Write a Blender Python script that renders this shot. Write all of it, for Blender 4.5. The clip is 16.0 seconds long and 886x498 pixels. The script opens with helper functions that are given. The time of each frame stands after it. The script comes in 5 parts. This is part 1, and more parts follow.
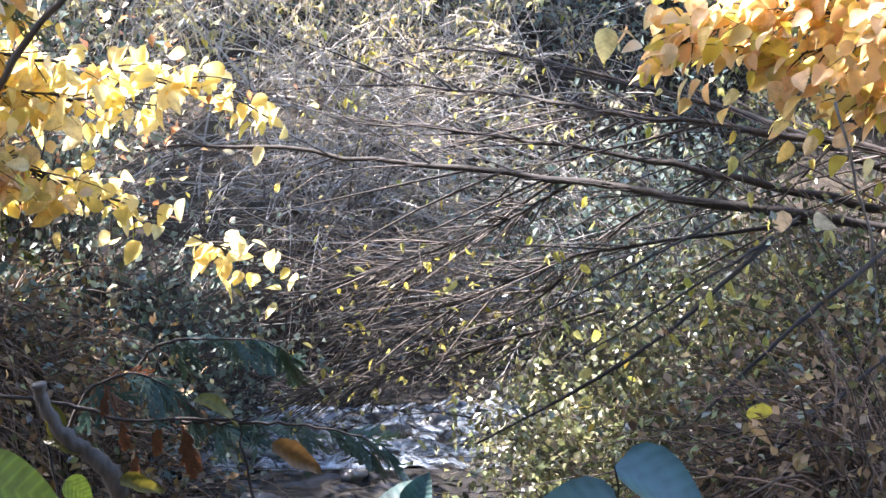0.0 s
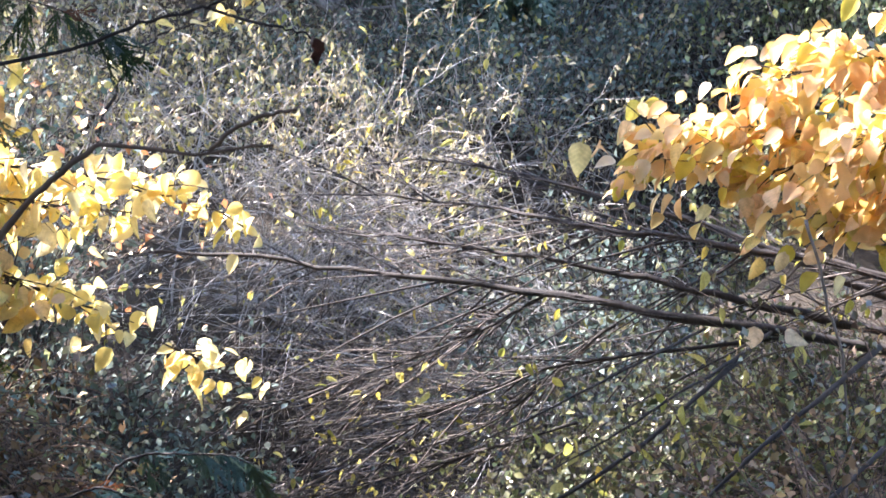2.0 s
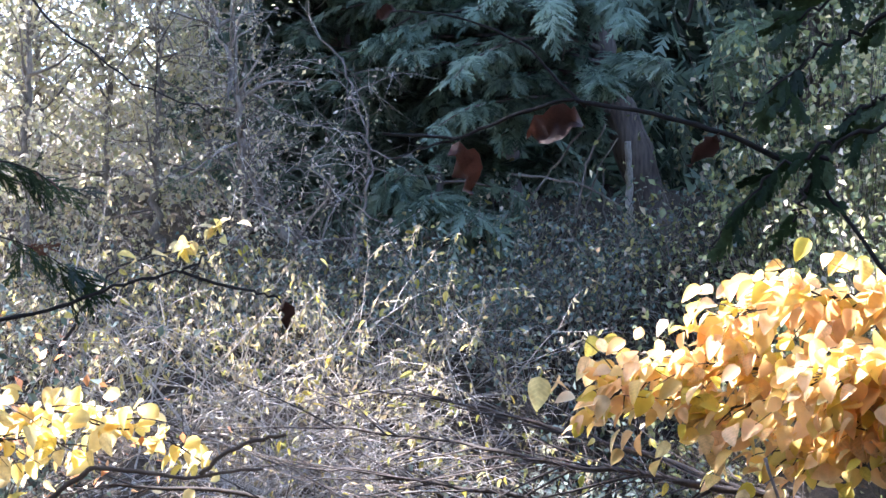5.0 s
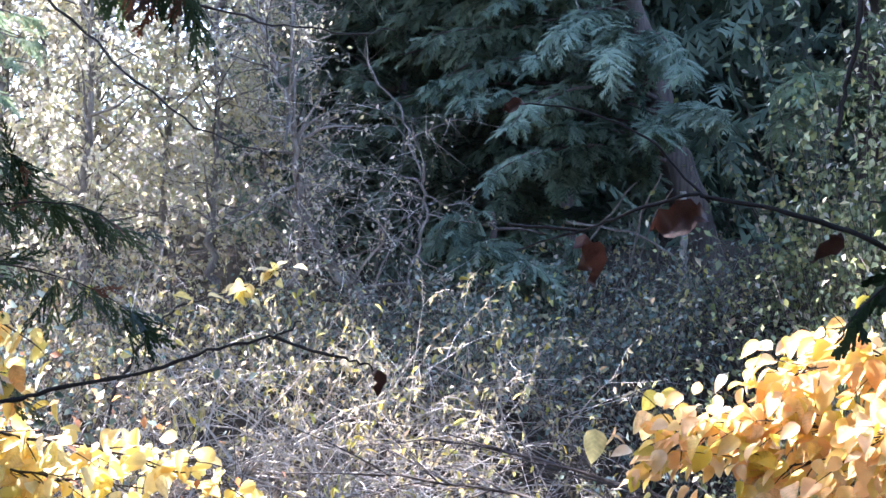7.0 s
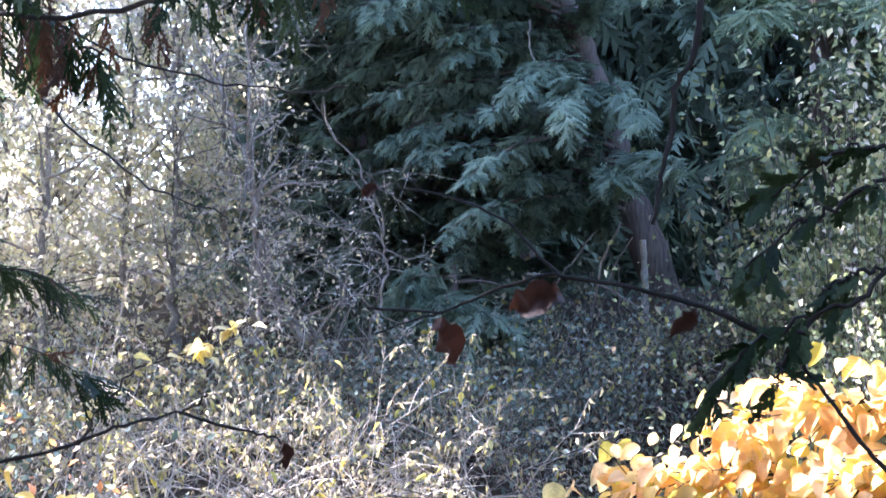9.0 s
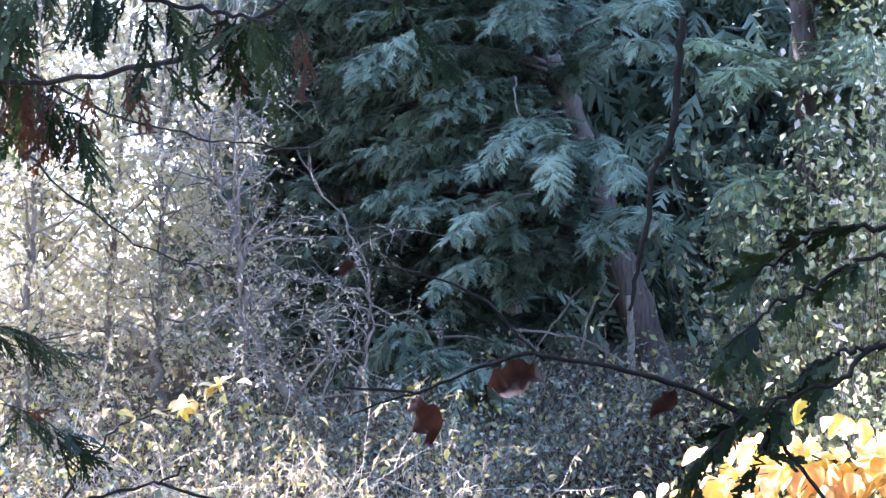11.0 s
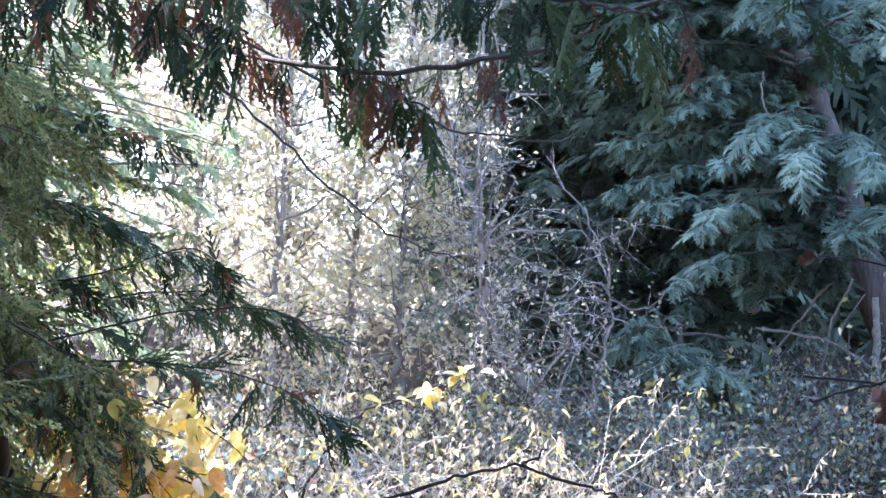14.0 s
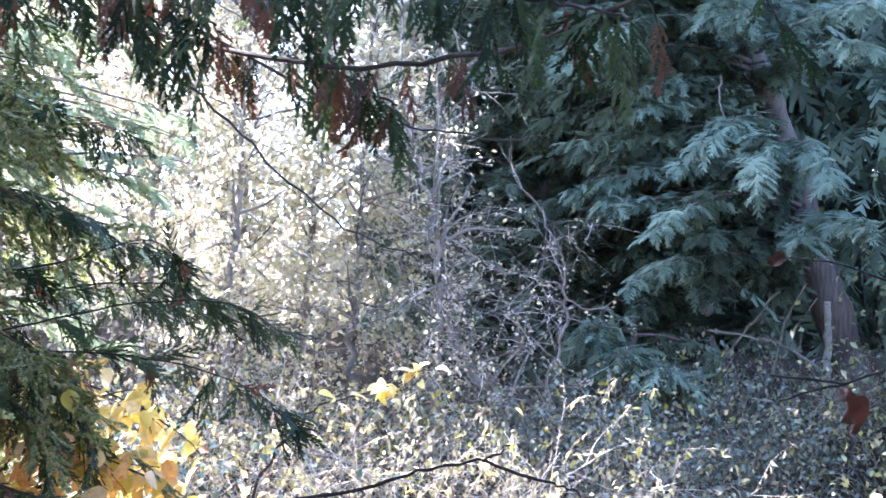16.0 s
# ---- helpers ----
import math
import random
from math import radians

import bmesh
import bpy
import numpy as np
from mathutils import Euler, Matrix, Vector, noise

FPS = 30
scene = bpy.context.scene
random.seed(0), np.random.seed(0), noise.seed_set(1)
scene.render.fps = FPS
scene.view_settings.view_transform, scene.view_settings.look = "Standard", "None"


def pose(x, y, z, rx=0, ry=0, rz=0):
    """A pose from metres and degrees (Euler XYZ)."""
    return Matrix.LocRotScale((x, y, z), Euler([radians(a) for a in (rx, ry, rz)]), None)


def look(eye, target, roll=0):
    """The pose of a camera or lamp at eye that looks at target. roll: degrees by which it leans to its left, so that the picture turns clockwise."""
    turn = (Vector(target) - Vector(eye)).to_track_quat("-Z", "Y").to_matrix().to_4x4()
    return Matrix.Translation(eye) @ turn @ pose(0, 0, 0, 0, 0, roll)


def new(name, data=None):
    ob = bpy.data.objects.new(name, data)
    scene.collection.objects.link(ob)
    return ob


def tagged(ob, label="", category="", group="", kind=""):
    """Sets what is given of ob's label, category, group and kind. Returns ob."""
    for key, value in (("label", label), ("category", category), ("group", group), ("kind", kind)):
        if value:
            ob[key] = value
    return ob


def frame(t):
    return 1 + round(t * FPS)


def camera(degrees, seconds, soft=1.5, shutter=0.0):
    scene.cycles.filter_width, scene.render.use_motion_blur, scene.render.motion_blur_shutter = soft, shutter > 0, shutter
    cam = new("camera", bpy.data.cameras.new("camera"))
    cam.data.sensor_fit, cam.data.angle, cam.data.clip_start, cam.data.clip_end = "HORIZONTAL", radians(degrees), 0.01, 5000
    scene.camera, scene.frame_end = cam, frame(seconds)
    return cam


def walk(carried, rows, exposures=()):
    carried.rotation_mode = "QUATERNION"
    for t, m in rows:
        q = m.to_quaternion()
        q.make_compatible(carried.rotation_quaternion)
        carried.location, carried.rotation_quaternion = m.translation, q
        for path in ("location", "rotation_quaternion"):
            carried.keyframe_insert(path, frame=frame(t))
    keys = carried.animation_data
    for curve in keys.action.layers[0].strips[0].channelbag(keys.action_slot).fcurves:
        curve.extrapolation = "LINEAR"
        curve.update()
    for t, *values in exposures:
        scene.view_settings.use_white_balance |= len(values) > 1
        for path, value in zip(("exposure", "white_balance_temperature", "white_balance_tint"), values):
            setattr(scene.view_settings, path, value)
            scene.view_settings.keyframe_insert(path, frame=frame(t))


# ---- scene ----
cam = camera(32.0, 16.0, soft=1.5, shutter=0.3)


PATH = [
    (0, (0.179, 0.172, 2.43), (0.092, 2.134, 2.048), -2.1),
    (0.5, (0.182, 0.149, 2.442), (0.098, 2.114, 2.075), -1.9),
    (1, (0.176, 0.176, 2.447), (0.094, 2.146, 2.113), -1.7),
    (1.5, (0.176, 0.166, 2.452), (0.101, 2.142, 2.149), -1.4),
    (2, (0.179, 0.167, 2.461), (0.13, 2.151, 2.211), -1.2),
    (2.5, (0.181, 0.173, 2.468), (0.153, 2.164, 2.278), -1.1),
    (3, (0.178, 0.168, 2.475), (0.16, 2.163, 2.34), -1.1),
    (3.5, (0.19, 0.118, 2.483), (0.19, 2.116, 2.394), -1.0),
    (4, (0.182, 0.156, 2.491), (0.193, 2.155, 2.456), -0.8),
    (4.2, (0.183, 0.146, 2.494), (0.196, 2.146, 2.481), -0.8),
    (6.3, (0.139, 0.143, 2.514), (0.121, 2.142, 2.578), -0.2),
    (6.5, (0.137, 0.142, 2.519), (0.11, 2.141, 2.588), 0.1),
    (7, (0.124, 0.132, 2.529), (0.072, 2.129, 2.625), 0.4),
    (7.5, (0.127, 0.136, 2.529), (0.071, 2.132, 2.635), 0.2),
    (8, (0.152, 0.13, 2.532), (0.1, 2.126, 2.648), -0.2),
    (8.5, (0.183, 0.127, 2.536), (0.159, 2.122, 2.669), -0.7),
    (9, (0.192, 0.123, 2.548), (0.181, 2.116, 2.71), -1.0),
    (9.2, (0.193, 0.114, 2.553), (0.186, 2.105, 2.74), -1.0),
    (11.3, (0.198, 0.131, 2.564), (0.209, 2.117, 2.795), -0.9),
    (11.5, (0.191, 0.128, 2.563), (0.203, 2.115, 2.789), -0.8),
    (12, (0.133, 0.133, 2.561), (0.104, 2.12, 2.781), 0.3),
    (12.5, (0.08, 0.127, 2.558), (-0.069, 2.11, 2.772), 1.1),
    (13, (0.063, 0.119, 2.558), (-0.148, 2.096, 2.771), 1.3),
    (13.5, (0.06, 0.109, 2.559), (-0.197, 2.08, 2.78), 1.2),
    (14, (0.052, 0.1, 2.557), (-0.228, 2.068, 2.779), 1.3),
    (14.5, (0.042, 0.097, 2.555), (-0.232, 2.066, 2.773), 1.7),
    (15, (0.008, 0.051, 2.546), (-0.268, 2.019, 2.765), 2.3),
    (15.5, (0.012, 0.059, 2.547), (-0.257, 2.028, 2.769), 2.3),
    (16, (0.04, 0.089, 2.554), (-0.182, 2.064, 2.774), 2.2),
]
walk(cam, [(t, look(eye, target, roll)) for t, eye, target, roll in PATH], exposures=[(0.0, 3.26, 6050, 18), (2.5, 3.2, 5930, 20), (4.0, 3.2, 5850, 21), (9.0, 3.5, 5750, 24), (11.5, 3.82, 5750, 25), (14.0, 3.98, 5750, 25), (16.0, 4.04, 5750, 25)])

# ---- light ----
SUN_FROM = Vector((-0.657, 0.32, 0.69)).normalized()
world = bpy.data.worlds.new("sky")
scene.world = world
world.use_nodes = True
wn = world.node_tree.nodes
sky = wn.new("ShaderNodeTexSky")
sky.sky_type = "NISHITA"
sky.sun_disc = False
sky.sun_elevation = math.asin(SUN_FROM.z)
sky.sun_rotation = math.atan2(SUN_FROM.x, SUN_FROM.y)
world.node_tree.links.new(sky.outputs[0], wn["Background"].inputs[0])
wn["Background"].inputs[1].default_value = 0.135
sun = new("sun", bpy.data.lights.new("sun", "SUN"))
sun.data.energy, sun.data.angle, sun.data.color = 4.2, radians(0.5), (1.0, 0.95, 0.88)
sun.matrix_world = look(SUN_FROM * 60, (0, 0, 0))

# ---- building blocks ----
rng = np.random.default_rng(11)
ORIGIN = {}


def thing(name, at, label, category, group="", kind=""):
    ob = new(name)
    ob.location = at
    ob.empty_display_size = 0.1
    ORIGIN[ob.name] = np.array(at, float)
    return tagged(ob, label, category, group, kind)


def mesh_of(name, geo, material, smooth=True):
    verts, faces = geo
    me = bpy.data.meshes.new(name)
    verts = np.asarray(verts, np.float32)
    faces = [np.asarray(f, np.int32) for f in (faces if isinstance(faces, list) else [faces]) if len(f)]
    loops = np.concatenate([f.ravel() for f in faces])
    sizes = np.concatenate([np.full(len(f), f.shape[1], np.int32) for f in faces])
    me.vertices.add(len(verts))
    me.vertices.foreach_set("co", verts.ravel())
    me.loops.add(len(loops))
    me.loops.foreach_set("vertex_index", loops)
    me.polygons.add(len(sizes))
    me.polygons.foreach_set("loop_start", np.concatenate([[0], np.cumsum(sizes)[:-1]]).astype(np.int32))
    me.polygons.foreach_set("use_smooth", np.full(len(sizes), smooth))
    me.update(calc_edges=True)
    me.materials.append(material)
    return me


def part(name, geo, material, parent, label="", kind="", smooth=True):
    """One mesh, given in world metres, under a thing or one of its parts."""
    at = ORIGIN[parent.name]
    ob = new(name, mesh_of(name, (np.asarray(geo[0]) - at, geo[1]), material, smooth))
    ob.parent = parent
    ORIGIN[ob.name] = at
    return tagged(ob, label, kind=kind)


def piece(name, mesh, m, parent):
    """One more object on a shared mesh, at the world pose m."""
    ob = new(name, mesh)
    ob.parent = parent
    ob.matrix_basis = Matrix.Translation(-Vector(ORIGIN[parent.name])) @ m
    return ob


def alone(name, geo, material, label, category, kind="", smooth=True):
    """A thing or piece of the setting that is one mesh."""
    return tagged(new(name, mesh_of(name, geo, material, smooth)), label, category, kind=kind)


def join(geos):
    verts, faces, n = [], [], 0
    for v, f in geos:
        verts.append(np.asarray(v, float))
        faces += [np.asarray(a) + n for a in (f if isinstance(f, list) else [f])]
        n += len(v)
    return np.concatenate(verts), faces


def unit(v):
    return v / np.maximum(np.linalg.norm(v, axis=-1, keepdims=True), 1e-9)


def tubes(paths, radii, sides=5):
    """Round tapered stems: paths (n, k, 3), radii (n, k)."""
    paths, radii = np.asarray(paths, float), np.asarray(radii, float)
    n, k, _ = paths.shape
    tang = unit(np.gradient(paths, axis=1))
    ref = np.where(np.abs(tang[:, :1, 2:]) > 0.9, np.array([1.0, 0, 0]), np.array([0, 0, 1.0]))
    a = unit(np.cross(tang, ref))
    b = np.cross(tang, a)
    ang = np.arange(sides) * 2 * np.pi / sides
    ring = a[:, :, None] * np.cos(ang)[:, None] + b[:, :, None] * np.sin(ang)[:, None]
    verts = paths[:, :, None] + ring * radii[:, :, None, None]
    idx = np.arange(n * k * sides).reshape(n, k, sides)
    nxt = np.roll(idx, -1, axis=2)
    quads = np.stack([idx[:, :-1], nxt[:, :-1], nxt[:, 1:], idx[:, 1:]], -1).reshape(-1, 4)
    faces = [quads]
    if sides > 3:
        faces += [idx[:, -1].reshape(-1, sides), idx[:, 0, ::-1].reshape(-1, sides)]
    return verts.reshape(-1, 3), faces


def smooth_path(points, k):
    """A smooth line of k points through a few knots (Catmull-Rom)."""
    p = np.asarray(points, float)
    p = np.vstack([2 * p[0] - p[1], p, 2 * p[-1] - p[-2]])
    t = np.linspace(0, len(p) - 3 - 1e-6, k)
    i, f = t.astype(int), (t % 1)[:, None]
    a, b, c, d = p[i], p[i + 1], p[i + 2], p[i + 3]
    return 0.5 * (2 * b + (c - a) * f + (2 * a - 5 * b + 4 * c - d) * f**2 + (3 * b - a - 3 * c + d) * f**3)


def limb(points, r0, r1, k=28, sides=7, rough=0.012):
    """One crooked limb with knots along it."""
    p = smooth_path(points, k)
    p[1:-1] += rng.normal(0, rough, (k - 2, 3))
    r = np.linspace(r0, r1, k) * (1 + 0.12 * rng.normal(size=k).clip(-1, 2))
    return tubes(p[None], r[None], sides)


def arcs(start, way, length, k=8, droop=0.12, wobble=0.12):
    """Many stems at once, each bending down and wandering: (n, k, 3)."""
    p, d = np.array(start, float), unit(np.array(way, float))
    step = (np.asarray(length) / (k - 1))[:, None]
    rows = [p.copy()]
    for _ in range(k - 1):
        p = p + d * step
        rows.append(p.copy())
        d = unit(d + np.array([0, 0, -1.0]) * np.asarray(droop).reshape(-1, 1) + rng.normal(0, wobble, d.shape))
    return np.stack(rows, 1)


def taper(n, k, r0, r1):
    return np.linspace(1, 0, k)[None] * (np.asarray(r0).reshape(-1, 1) - r1) + r1 + np.zeros((n, 1))


def along(paths, n, lo=0.0, hi=1.0):
    """n random places on the stems, with the stems' direction there."""
    i = rng.integers(0, len(paths), n)
    t = rng.uniform(lo, hi, n) * (paths.shape[1] - 1.001)
    j, f = t.astype(int), (t % 1)[:, None]
    a, b = paths[i, j], paths[i, j + 1]
    return a + (b - a) * f, unit(b - a)


def blade(width=0.5, rows=(0.12, 0.3, 0.5, 0.7, 0.88), fold=0.12, curl=0.25, power=0.75):
    """A leaf one metre long from its stalk along +y, folded on its midrib and drooping at the tip."""
    verts, faces = [(0, 0, 0)], []
    for t in rows:
        w = width * 0.5 * math.sin(math.pi * t**power) ** 0.8
        z = -curl * t * t
        verts += [(-w, t, z + fold * w * 2), (0, t, z), (w, t, z + fold * w * 2)]
    verts.append((0, 1, -curl))
    tris, quads, last = [], [], len(verts) - 1
    tris += [(0, 2, 1), (0, 3, 2)]
    for i in range(len(rows) - 1):
        a = 1 + 3 * i
        quads += [(a, a + 1, a + 4, a + 3), (a + 1, a + 2, a + 5, a + 4)]
    a = last - 3
    tris += [(a, a + 1, last), (a + 1, a + 2, last)]
    return np.array(verts, float), [np.array(tris), np.array(quads)]


SMALL = (np.array([(0, 0, 0), (-0.3, 0.45, 0.1), (0, 0.5, 0), (0.3, 0.45, 0.1), (0, 1, -0.1)], float), [np.array([(0, 2, 1), (0, 3, 2), (1, 2, 4), (2, 3, 4)])])
SLIM = (np.array([(0, 0, 0), (-0.16, 0.4, 0.05), (0, 0.5, 0), (0.16, 0.4, 0.05), (0, 1, -0.15)], float), [np.array([(0, 2, 1), (0, 3, 2), (1, 2, 4), (2, 3, 4)])])


def frames(way, normal):
    """Turns (n, 3, 3) that lay a leaf's +y along way and its +z near normal."""
    y = unit(way)
    x = unit(np.cross(y, normal))
    return np.stack([x, y, np.cross(x, y)], -1)


def scatter(template, at, turns, size):
    tv, tf = template
    size = np.asarray(size, float)
    size = size[:, None, None] if size.ndim == 1 else size[:, None, :]
    verts = np.einsum("nij,nkj->nki", turns, tv[None] * size) + at[:, None]
    step = (np.arange(len(at)) * len(tv))[:, None, None]
    return verts.reshape(-1, 3), [(f[None] + step).reshape(-1, f.shape[1]) for f in tf]


def leaves(template, at, size, spread=1.0, hang=0.4, up=0.8, way=None):
    n = len(at)
    d = rng.normal(0, spread, (n, 3)) + (0 if way is None else way) + np.array([0, 0, -hang])
    nrm = rng.normal(0, 0.6, (n, 3)) + np.array([0, -0.15, up])
    return scatter(template, at, frames(d, nrm), size)


def matrix_of(at, way, normal, size):
    f = frames(np.array([way], float), np.array([normal], float))[0]
    m = Matrix([list(r) for r in f]).to_4x4()
    return Matrix.Translation(Vector(at)) @ m @ Matrix.Diagonal((size, size, size, 1))


# ---- materials ----
def nodes_of(name):
    m = bpy.data.materials.new(name)
    m.use_nodes = True
    t = m.node_tree
    return m, t, t.nodes["Principled BSDF"], t.nodes["Material Output"]


def add(tree, kind, **values):
    n = tree.nodes.new(kind)
    for key, value in values.items():
        n.inputs[key].default_value = value
    return n


def ramp_of(tree, stops):
    n = tree.nodes.new("ShaderNodeValToRGB")
    e = n.color_ramp.elements
    while len(e) < len(stops):
        e.new(0.5)
    for item, (at, colour) in zip(e, stops):
        item.position, item.color = at, (*colour, 1)
    return n


def leaf_material(name, colours, through_share=0.4, rough=0.45, single=False, patch=9.0, gloss=0.5, veins=0.0):
    """Leaf skin: a tint of its own for each leaf, blotches and veins, and light that shines through."""
    m, t, bsdf, out = nodes_of(name)
    link = t.links.new
    own = t.nodes.new("ShaderNodeObjectInfo" if single else "ShaderNodeNewGeometry")
    pick = ramp_of(t, [(i / max(1, len(colours) - 1), c) for i, c in enumerate(colours)])
    link(own.outputs["Random" if single else "Random Per Island"], pick.inputs[0])
    co = t.nodes.new("ShaderNodeTexCoord")
    blotch = add(t, "ShaderNodeTexNoise", Scale=patch, Detail=5.0)
    link(co.outputs["Object"], blotch.inputs["Vector"])
    shade = ramp_of(t, [(0.3, (0.55, 0.5, 0.42)), (0.55, (1, 1, 1)), (0.8, (1.15, 1.1, 1.0))])
    link(blotch.outputs[0], shade.inputs[0])
    mix = t.nodes.new("ShaderNodeMix")
    mix.data_type, mix.blend_type = "RGBA", "MULTIPLY"
    mix.inputs[0].default_value = 0.8
    link(pick.outputs[0], mix.inputs[6])
    link(shade.outputs[0], mix.inputs[7])
    skin = mix.outputs[2]
    if veins:
        xyz = t.nodes.new("ShaderNodeSeparateXYZ")
        link(co.outputs["Object"], xyz.inputs[0])
        steps = []
        for kind, value in (("ABSOLUTE", 0), ("MULTIPLY_ADD", -0.7), ("MULTIPLY", 46.0), ("SINE", 0)):
            n = t.nodes.new("ShaderNodeMath")
            n.operation = kind
            n.inputs[1].default_value = value
            link(steps[-1].outputs[0] if steps else xyz.outputs[0], n.inputs[0])
            steps.append(n)
        link(xyz.outputs[1], steps[1].inputs[2])
        lines = ramp_of(t, [(0.0, (1 - veins, 1 - veins, 1 - veins)), (0.75, (1, 1, 1)), (1.0, (1 + veins, 1 + veins, 1 + veins))])
        link(steps[-1].outputs[0], lines.inputs[0])
        over = t.nodes.new("ShaderNodeMix")
        over.data_type, over.blend_type = "RGBA", "MULTIPLY"
        over.inputs[0].default_value = 1.0
        link(skin, over.inputs[6])
        link(lines.outputs[0], over.inputs[7])
        skin = over.outputs[2]
        up = add(t, "ShaderNodeBump", Strength=0.12, Distance=0.004)
        link(steps[-1].outputs[0], up.inputs["Height"])
        link(up.outputs[0], bsdf.inputs["Normal"])
    link(skin, bsdf.inputs["Base Color"])
    bsdf.inputs["Roughness"].default_value = rough
    bsdf.inputs["Specular IOR Level"].default_value = gloss
    thin = t.nodes.new("ShaderNodeBsdfTranslucent")
    link(skin, thin.inputs[0])
    both = t.nodes.new("ShaderNodeMixShader")
    both.inputs[0].default_value = through_share
    link(bsdf.outputs[0], both.inputs[1])
    link(thin.outputs[0], both.inputs[2])
    link(both.outputs[0], out.inputs[0])
    return m


def bark_material(name, dark, light, scale=14.0, bump=0.5, rough=0.85, stretch=0.25):
    m, t, bsdf, _ = nodes_of(name)
    link = t.links.new
    co, size = t.nodes.new("ShaderNodeTexCoord"), t.nodes.new("ShaderNodeMapping")
    size.inputs["Scale"].default_value = (1, 1, stretch)
    link(co.outputs["Object"], size.inputs[0])
    fine = add(t, "ShaderNodeTexNoise", Scale=scale * 6, Detail=6.0)
    wide = add(t, "ShaderNodeTexNoise", Scale=scale * 0.3, Detail=3.0)
    link(size.outputs[0], fine.inputs[0])
    link(co.outputs["Object"], wide.inputs[0])
    total = t.nodes.new("ShaderNodeMath")
    total.operation = "MULTIPLY_ADD"
    total.inputs[1].default_value = 0.6
    link(fine.outputs[0], total.inputs[0])
    half = t.nodes.new("ShaderNodeMath")
    half.operation = "MULTIPLY"
    half.inputs[1].default_value = 0.45
    link(wide.outputs[0], half.inputs[0])
    link(half.outputs[0], total.inputs[2])
    tone = ramp_of(t, [(0.35, dark), (0.68, light)])
    link(total.outputs[0], tone.inputs[0])
    own = t.nodes.new("ShaderNodeNewGeometry")
    vary = ramp_of(t, [(0, (0.3, 0.28, 0.26)), (0.55, (0.85, 0.82, 0.8)), (1, (1.6, 1.55, 1.5))])
    link(own.outputs["Random Per Island"], vary.inputs[0])
    mix = t.nodes.new("ShaderNodeMix")
    mix.data_type, mix.blend_type = "RGBA", "MULTIPLY"
    mix.inputs[0].default_value = 1.0
    link(tone.outputs[0], mix.inputs[6])
    link(vary.outputs[0], mix.inputs[7])
    link(mix.outputs[2], bsdf.inputs["Base Color"])
    bsdf.inputs["Roughness"].default_value = rough
    up = add(t, "ShaderNodeBump", Strength=bump, Distance=0.01)
    link(total.outputs[0], up.inputs["Height"])
    link(up.outputs[0], bsdf.inputs["Normal"])
    return m


def earth_material():
    m, t, bsdf, _ = nodes_of("leaf_mould")
    link = t.links.new
    co = t.nodes.new("ShaderNodeTexCoord")
    fine = add(t, "ShaderNodeTexNoise", Scale=38.0, Detail=8.0, Roughness=0.7)
    wide = add(t, "ShaderNodeTexNoise", Scale=1.7, Detail=4.0)
    link(co.outputs["Object"], fine.inputs[0])
    link(co.outputs["Object"], wide.inputs[0])
    a = ramp_of(t, [(0.3, (0.018, 0.013, 0.009)), (0.55, (0.06, 0.04, 0.026)), (0.75, (0.13, 0.09, 0.055))])
    b = ramp_of(t, [(0.35, (0.6, 0.55, 0.5)), (0.7, (1.1, 1.2, 0.95))])
    link(fine.outputs[0], a.inputs[0])
    link(wide.outputs[0], b.inputs[0])
    mix = t.nodes.new("ShaderNodeMix")
    mix.data_type, mix.blend_type = "RGBA", "MULTIPLY"
    mix.inputs[0].default_value = 1.0
    link(a.outputs[0], mix.inputs[6])
    link(b.outputs[0], mix.inputs[7])
    link(mix.outputs[2], bsdf.inputs["Base Color"])
    bsdf.inputs["Roughness"].default_value = 0.95
    up = add(t, "ShaderNodeBump", Strength=0.8, Distance=0.04)
    link(fine.outputs[0], up.inputs["Height"])
    link(up.outputs[0], bsdf.inputs["Normal"])
    return m


def stone_material():
    m, t, bsdf, _ = nodes_of("wet_stone")
    link = t.links.new
    co = t.nodes.new("ShaderNodeTexCoord")
    n = add(t, "ShaderNodeTexNoise", Scale=11.0, Detail=8.0)
    link(co.outputs["Object"], n.inputs[0])
    tone = ramp_of(t, [(0.3, (0.035, 0.035, 0.04)), (0.55, (0.12, 0.115, 0.11)), (0.75, (0.1, 0.12, 0.06))])
    link(n.outputs[0], tone.inputs[0])
    link(tone.outputs[0], bsdf.inputs["Base Color"])
    bsdf.inputs["Roughness"].default_value = 0.3
    up = add(t, "ShaderNodeBump", Strength=0.6, Distance=0.02)
    link(n.outputs[0], up.inputs["Height"])
    link(up.outputs[0], bsdf.inputs["Normal"])
    return m


